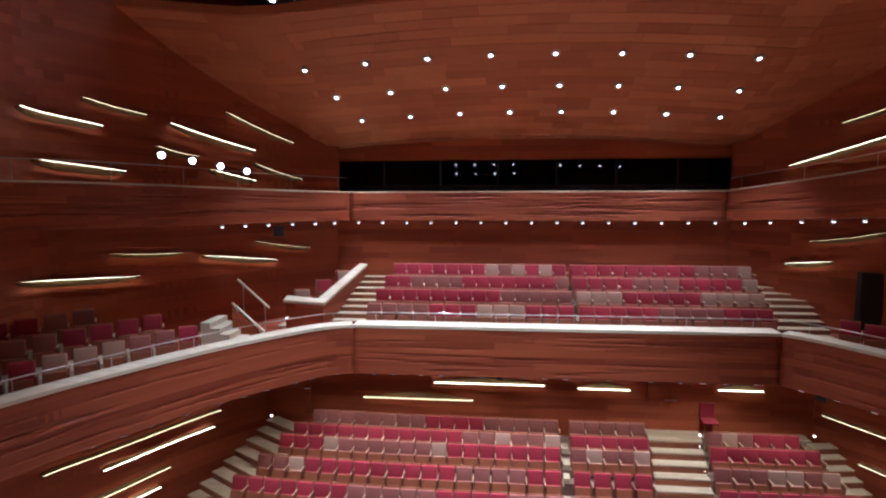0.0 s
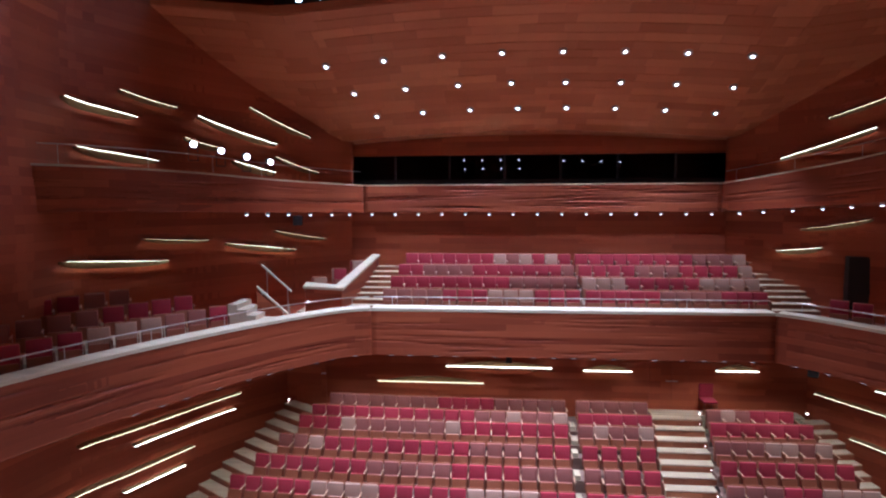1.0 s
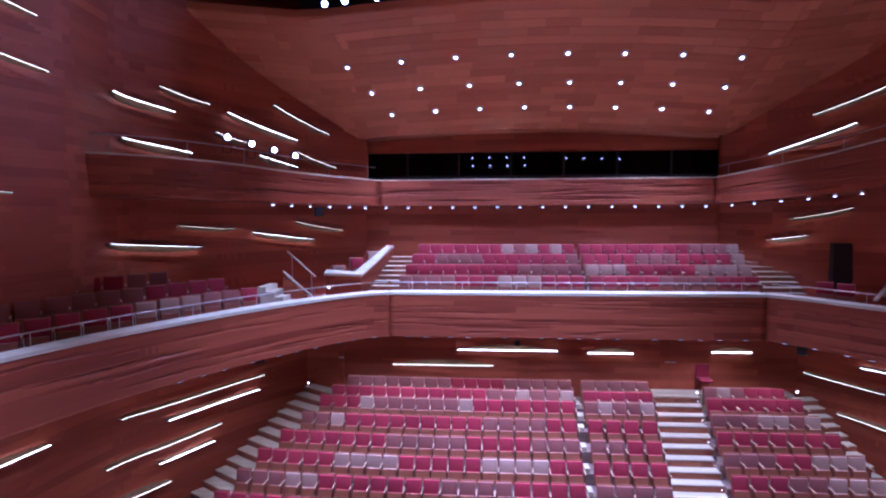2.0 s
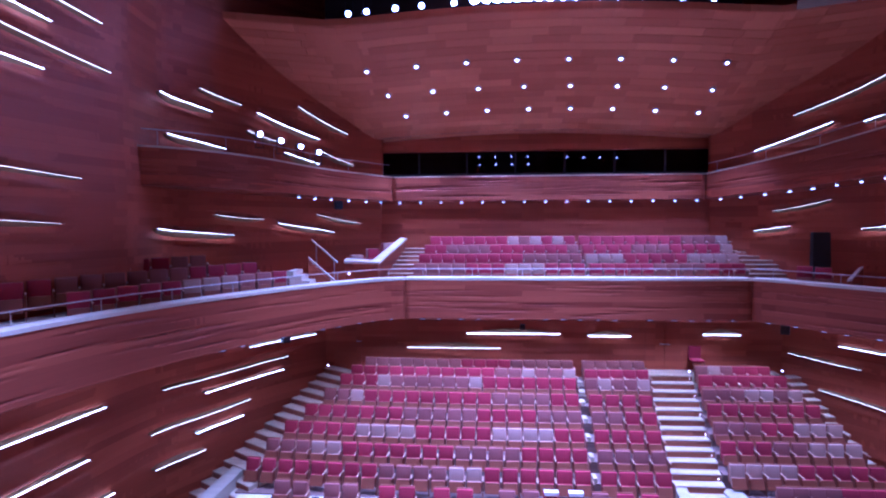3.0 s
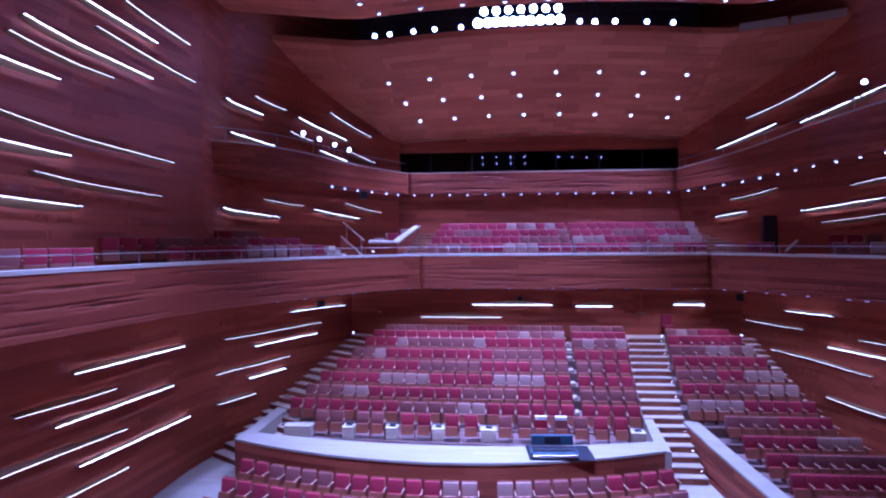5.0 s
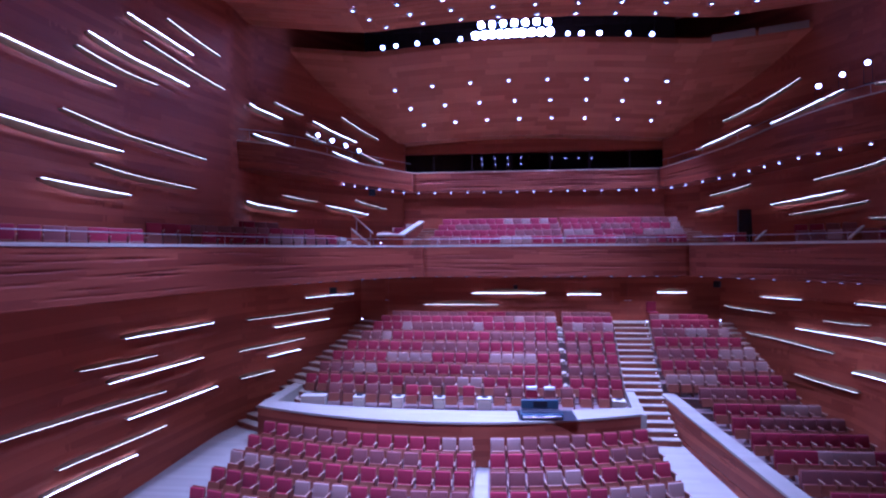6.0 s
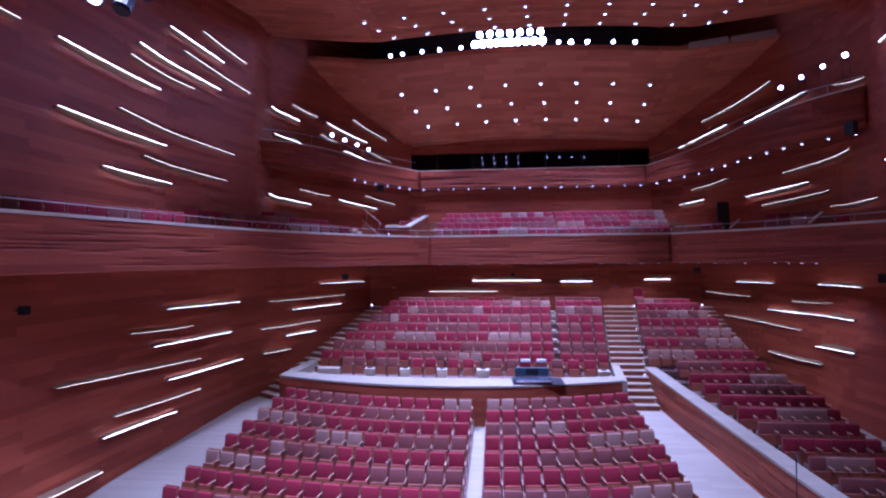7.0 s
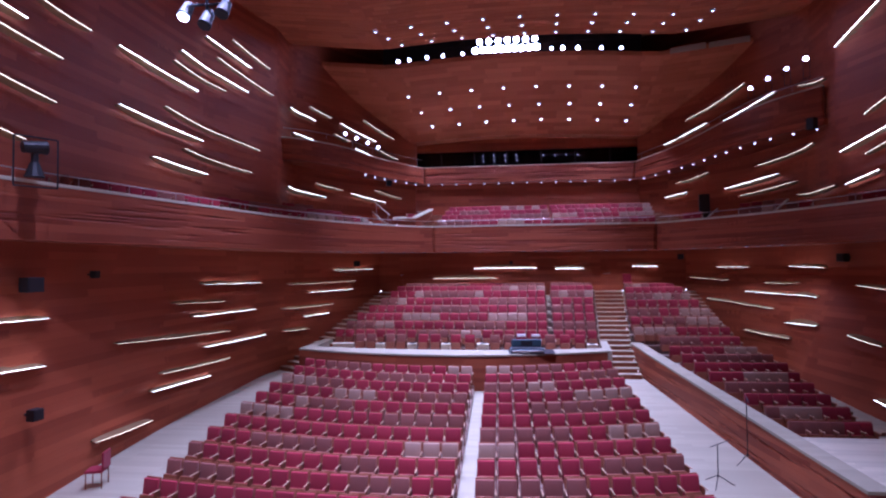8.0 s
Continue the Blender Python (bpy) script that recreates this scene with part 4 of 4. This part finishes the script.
# ---- side balconies ----
def side_rows(line, side, rows, label):
    ob = setting(new("balcony_terraces"), label, "terrace")
    for back, lift, ya, yb, step, colours in rows:
        pts = offset(line, side, back)
        s0, s1 = run_at(pts, max(ya, yb)), run_at(pts, min(ya, yb))
        n = int((s1 - s0) / step)
        ring_a, ring_b = [], []
        for k in range(n):
            want, run = s0 + step * (k + 0.5), 0.0
            for a, b in zip(pts, pts[1:]):
                l = (b - a).length
                if run + l >= want:
                    p, d = a.lerp(b, (want - run) / l), (b - a) / l
                    break
                run += l
            face = math.degrees(math.atan2(d.y, d.x)) + (90 if side < 0 else -90)
            turn = 0.55 * ((face + 90 + 180) % 360 - 180)
            put_seat(p.x, p.y, FLOOR2 + lift, turn, colours[k % len(colours)])
            nrm = Vector((d.y, -d.x)) * side
            ring_a.append(p + nrm * 0.42)
            ring_b.append(p - nrm * 0.4)
        if lift > 0 and n > 1:
            part("terrace", prism(bmesh.new(), [tuple(p) for p in ring_a] + [tuple(p) for p in reversed(ring_b)], FLOOR2 - 0.01, FLOOR2 + lift - 0.002), PALE, ob)


AREA[:] = ["side_balcony", "on the side balcony"]
side_rows(RL, -1, ((1.0, 0.0, 7.3, 0.9, 0.62, "RDDPPPRRRR"), (1.0, 0.0, -1.2, -9.5, 0.62, "RRRDDRRRRDD"), (1.85, 0.28, 7.3, -0.6, 0.62, "RRRRDDDDDDRR"), (2.7, 0.56, 6.6, 2.4, 0.62, "DDRRRR"), (2.3, 0.3, -1.8, -4.5, 0.62, "RRDD")), "wooden terraces of the side balcony")
side_rows(RR, 1, ((1.0, 0.0, 9.4, 7.9, 0.6, "RRR"), (1.0, 0.0, 6.7, 2.8, 0.62, "DDPDDRR"), (1.0, 0.0, 1.8, -6.0, 0.62, "DRRRDD"), (1.85, 0.28, 7.6, 5.0, 0.62, "RRDD")), "wooden terraces of the side balcony")


def tube(name, pts, r, mat, parent):
    c = bpy.data.curves.new(name, "CURVE")
    c.dimensions, c.bevel_depth, c.bevel_resolution = "3D", r, 2
    s = c.splines.new("POLY")
    s.points.add(len(pts) - 1)
    for q, p in zip(s.points, pts):
        q.co = (*p, 1)
    tmp = bpy.data.objects.new(name, c)
    scene.collection.objects.link(tmp)
    me = bpy.data.meshes.new_from_object(tmp.evaluated_get(bpy.context.evaluated_depsgraph_get()))
    bpy.data.objects.remove(tmp)
    me.materials.append(mat)
    ob = new(name, me)
    ob.parent = parent
    return ob


def railing(line, side, back, z_of, high, label, r=0.016):
    ob = tagged(new("railing"), label, "railing")
    pts = offset(line, side, back)
    tube("handrail", [(p.x, p.y, z_of(p.x, p.y) + high) for p in pts[::2]], r, STEEL, ob)
    for p in pts[3::9]:
        part("post", cylinder(bmesh.new(), (p.x, p.y, z_of(p.x, p.y) - 0.01), (p.x, p.y, z_of(p.x, p.y) + high), r * 0.5, n=6), STEEL, ob)


for line, side in ((BACKLINE, 1), (RL, -1), (RR, 1)):
    railing(line, side, 0.4, lambda x, y: RIM_Z, 0.3, "slim steel railing on the balcony ledge")
for line, side in ((GL, -1), (GR, 1)):
    railing(line, side, 0.15, lambda x, y: gal_top(x, y) + 0.05, 0.42 if side > 0 else 0.5, "slim steel railing on the gallery front", 0.012)

# short stair with rails on the side balcony
st = setting(new("side_stair"), "small pale stair with two steel handrails", "steps")
for j in range(5):
    part("step", a_box(-7.95 - 0.28 * (j + 1), -7.95 - 0.28 * j, 7.75, 8.75, FLOOR2 - 0.01, FLOOR2 + 0.16 * (j + 1)), PALE, st)
part("stringer", prism(bmesh.new(), [(-8.75, 8.42), (-7.85, 8.42), (-7.85, 8.5), (-8.75, 8.5)], FLOOR2 - 0.01, lambda x, y: 7.35 + 0.9 * (-7.85 - x)), FASCIA, st)
for lift, dy in ((0.0, 0.0), (0.62, 0.4)):
    bm = bmesh.new()
    vs = [bm.verts.new((x, 8.42 + dy + w, z + lift + h)) for h in (0.0, 0.05) for w in (0.0, 0.09) for x, z in ((-8.75, 8.25), (-7.82, 7.43))]
    for q in ((0, 1, 3, 2), (4, 6, 7, 5), (0, 4, 5, 1), (2, 3, 7, 6), (0, 2, 6, 4), (1, 5, 7, 3)):
        bm.faces.new([vs[i] for i in q])
    part("handrail", bm, PALE, st)
    for x, z in ((-8.6, 8.12), (-7.95, 7.55)):
        part("baluster", cylinder(bmesh.new(), (x, 8.46 + dy, FLOOR2), (x, 8.46 + dy, z + lift + 0.02), 0.014, n=6), STEEL, st)


# low sloping parapets on the east balcony
for xa, ya, xb, yb in ((9.05, 7.7, 9.55, 7.95), (10.75, 4.3, 11.3, 4.5)):
    low = setting(new("balcony_parapet"), "low sloping parapet with a pale top on the side balcony", "parapet")
    d = Vector((xb - xa, yb - ya)).normalized()
    e = Vector((-d.y, d.x)) * 0.07
    ring_pts = [(xa - e.x, ya - e.y), (xb - e.x, yb - e.y), (xb + e.x, yb + e.y), (xa + e.x, ya + e.y)]
    rise = lambda x, y, xa=xa: 7.55 + 0.75 * (x - xa)
    part("side", prism(bmesh.new(), ring_pts, FLOOR2 - 0.01, rise), FASCIA, low)
    part("top", prism(bmesh.new(), ring_pts, lambda x, y: rise(x, y) + 0.003, lambda x, y: rise(x, y) + 0.07), PALE, low)


# ---- single things ----
def loudspeaker(x, y, z, rz, w, d, h, label):
    ob = place("loudspeaker", x, y, z, rz, label, "loudspeaker")
    part("cabinet", a_box(-w / 2, w / 2, -d / 2, d / 2, 0, h, bevel=0.02), BLACK, ob)
    part("grille", a_box(-w / 2 + 0.03, w / 2 - 0.03, -d / 2 - 0.012, -d / 2 - 0.002, 0.04, h - 0.04), DARKSTEEL, ob)
    part("bracket", a_box(-w * 0.2, w * 0.2, d / 2 - 0.05, d / 2 + 0.15, h * 0.4, h * 0.6), DARKSTEEL, ob)
    return ob


tall = loudspeaker(10.0, 10.7, FLOOR2 + 0.3, -15, 0.75, 0.5, 1.72, "tall black loudspeaker cabinet on a stand on the balcony")
part("stand", cylinder(bmesh.new(), (0, 0, -0.3), (0, 0, 0.01), 0.04), DARKSTEEL, tall)
part("foot", a_box(-0.3, 0.3, -0.25, 0.25, -0.3, -0.27), DARKSTEEL, tall)
loudspeaker(-8.3, 10.9, 10.05, 30, 0.3, 0.25, 0.34, "small black loudspeaker under the side gallery")
loudspeaker(8.3, 9.9, 5.4, -35, 0.28, 0.25, 0.3, "small black loudspeaker under the balcony")
loudspeaker(-9.7, 8.6, 5.2, 40, 0.28, 0.25, 0.3, "small black loudspeaker under the balcony")
loudspeaker(-13.45, -8.9, 4.65, 85, 0.46, 0.3, 0.38, "black loudspeaker box on the side wall")
loudspeaker(-13.5, -6.66, 4.95, 85, 0.2, 0.2, 0.22, "small black loudspeaker on the side wall")
loudspeaker(-13.5, -8.7, 1.35, 85, 0.3, 0.25, 0.3, "small black loudspeaker on the side wall")
loudspeaker(-1.0, 11.4, 5.22, 0, 0.2, 0.2, 0.2, "small black loudspeaker above the wall light")

loudspeaker(11.95, 3.6, 10.95, -60, 0.34, 0.3, 0.5, "black loudspeaker under the end of the side gallery")
loudspeaker(12.7, 3.0, 5.2, -80, 0.4, 0.3, 0.34, "small black loudspeaker on the east wall")

# mixing desk on the parapet
desk = place("mixing_desk", -0.45, 2.75, 1.38, 3, "blue-grey sound mixing desk on the parapet", "mixing desk")
BLUE = material("desk_blue", (0.045, 0.085, 0.105), 0.4)
part("mat", a_box(-0.85, 1.15, -0.6, 0.6, 0.004, 0.012), BLACK, desk, "black cloth under the desk")
bm = a_box(-0.78, 0.66, -0.5, 0.1, 0.012, 0.2, bevel=0.03)
part("console", bm, BLUE, desk)
part("armrest", a_box(-0.74, 0.62, -0.58, -0.5, 0.06, 0.15, bevel=0.03), STEEL, desk)
bm = a_box(-0.72, 0.6, 0.1, 0.22, 0.2, 0.52, bevel=0.03)
part("meter_bridge", bm, BLUE, desk)
part("fader_panel", a_box(-0.72, 0.6, -0.45, 0.05, 0.203, 0.215), DARKSTEEL, desk)
for k in range(22):
    part("fader", a_box(-0.68 + k * 0.058, -0.655 + k * 0.058, -0.3, -0.26, 0.217, 0.24), STEEL, desk)
part("screen", a_box(-0.3, 0.2, 0.085, 0.098, 0.26, 0.48), BLACK, desk)

# double door and plain door in the back wall
for nm, x, w, lab in (("door_1", 4.6, 1.5, "closed double wooden door in the stalls wall"), ("door_2", -8.1, 1.0, "closed wooden door in the stalls wall, veneer lightened for the light on it")):
    d = setting(new(nm), lab, "door")
    n = 2 if w > 1.2 else 1
    for k in range(n):
        xa = x - w / 2 + k * w / n
        # Lighter veneer stands for the light that falls on the west door.
        leaf = part("leaf", a_box(xa + 0.006, xa + w / n - 0.006, BACK_LOW - 0.045, BACK_LOW - 0.015, 3.62, 5.72, bevel=0.004), WALL, d)
        hx = xa + (w / n - 0.1 if k == 0 else 0.1)
        part("door_handle", a_box(hx - 0.09, hx + 0.09, BACK_LOW - 0.08, BACK_LOW - 0.05, 4.62, 4.65), STEEL, leaf)
# step lights
for x, y, z in ((-8.97, 11.35, 3.66), (9.02, 11.35, 3.66), (5.45, 11.2, 3.63), (7.3, 11.3, 3.63), (-7.6, 9.6, 7.6)):
    ob = place("step_light", x, y, z, 0, "tiny glowing step light", "step light", "step lights")
    part("housing", cylinder(bmesh.new(), (0, 0.02, 0), (0, 0.1, 0), 0.05, n=10), STEEL, ob)
    part("lens", cylinder(bmesh.new(), (0, 0, 0), (0, 0.02, 0), 0.024, n=10), MARK, ob)


# loose chairs
def chair(x, y, z, rz):
    ob = place("chair", x, y, z, rz, "red plush side chair with dark legs by the wall", "chair")
    part("seat", a_box(-0.24, 0.24, -0.25, 0.22, 0.42, 0.5, bevel=0.03), RED, ob)
    part("backrest", a_box(-0.24, 0.24, 0.2, 0.26, 0.5, 0.98, bevel=0.025), RED, ob)
    for sx in (-0.21, 0.21):
        for sy in (-0.21, 0.2):
            part("leg", cylinder(bmesh.new(), (sx, sy, 0), (sx, sy, 0.43), 0.017, n=8), SEATWOOD, ob)


chair(-12.95, -7.2, floor_z(0, -7.2), -75)
chair(5.75, 11.3, 3.61, 0)


# microphone stands
def stand(x, y, z, h, boom):
    ob = place("microphone_stand", x, y, z, rnd.uniform(0, 90), "thin black microphone stand on the floor", "microphone stand")
    part("pole", cylinder(bmesh.new(), (0, 0, 0.25), (0, 0, h), 0.014, n=8), DARKSTEEL, ob)
    part("collar", cylinder(bmesh.new(), (0, 0, 0.22), (0, 0, 0.3), 0.025, n=8), BLACK, ob)
    for k in range(3):
        a = k * math.tau / 3
        part("leg", cylinder(bmesh.new(), (0, 0, 0.28), (0.42 * math.cos(a), 0.42 * math.sin(a), 0.012), 0.011, n=6), DARKSTEEL, ob)
    part("boom", cylinder(bmesh.new(), (-0.2, 0, h - 0.08), (boom, 0, h + 0.12), 0.011, n=6), DARKSTEEL, ob)


stand(4.2, -6.0, floor_z(0, -6.0), 1.1, 0.3)
stand(5.55, -4.6, floor_z(0, -4.6), 1.9, 0.1)

# follow spot on its frame at the side balcony
fs = place("follow_spot", -12.75, -9.6, RIM_Z, 60, "dark follow spotlight in a steel frame on the balcony ledge", "spotlight")
part("base", cylinder(bmesh.new(), (0, 0, 0), (0, 0, 0.35), 0.22, 0.1, 12), BLACK, fs)
part("neck", cylinder(bmesh.new(), (0, 0, 0.35), (0, 0, 0.6), 0.08, n=10), BLACK, fs)
part("head", cylinder(bmesh.new(), (0.25, 0, 0.75), (-0.25, 0, 0.7), 0.17, 0.14, 14), BLACK, fs)
bm = bmesh.new()
for a, c in (((-0.45, -0.1, -0.25), (-0.45, -0.1, 0.95)), ((0.45, -0.1, -0.25), (0.45, -0.1, 0.95)), ((-0.45, -0.1, 0.95), (0.45, -0.1, 0.95)), ((-0.45, -0.1, -0.25), (0.45, -0.1, -0.25))):
    cylinder(bm, a, c, 0.02, n=6)
part("frame", bm, DARKSTEEL, fs)

# hanging cluster of lamps below the front ceiling
hang = place("hanging_lamps", -7.1, -11.8, 9.85, 0, "hanging cluster of dark stage lamps, one lit", "stage lamp")
part("pole", cylinder(bmesh.new(), (0, 0, 0.3), (0, 0, 7.1), 0.03), DARKSTEEL, hang)
part("crossbar", cylinder(bmesh.new(), (-0.45, 0, 0.45), (0.45, 0, 0.45), 0.025), DARKSTEEL, hang)
for k, dx in enumerate((-0.42, 0.0, 0.35)):
    body = part("lamp_body", cylinder(bmesh.new(), (dx, -0.1, 0.0 if k == 1 else 0.2), (dx, 0.1, 0.34 if k == 1 else 0.5), 0.13, 0.1, 12), BLACK, hang)
    part("lens", cylinder(bmesh.new(), (dx, -0.115, -0.03 if k == 1 else 0.17), (dx, -0.104, -0.01 if k == 1 else 0.19), 0.1, n=12), LAMP if k == 0 else DARKSTEEL, body)

for s in SEATS:
    for o in s.children:
        bpy.data.objects.remove(o)
    bpy.data.objects.remove(s)
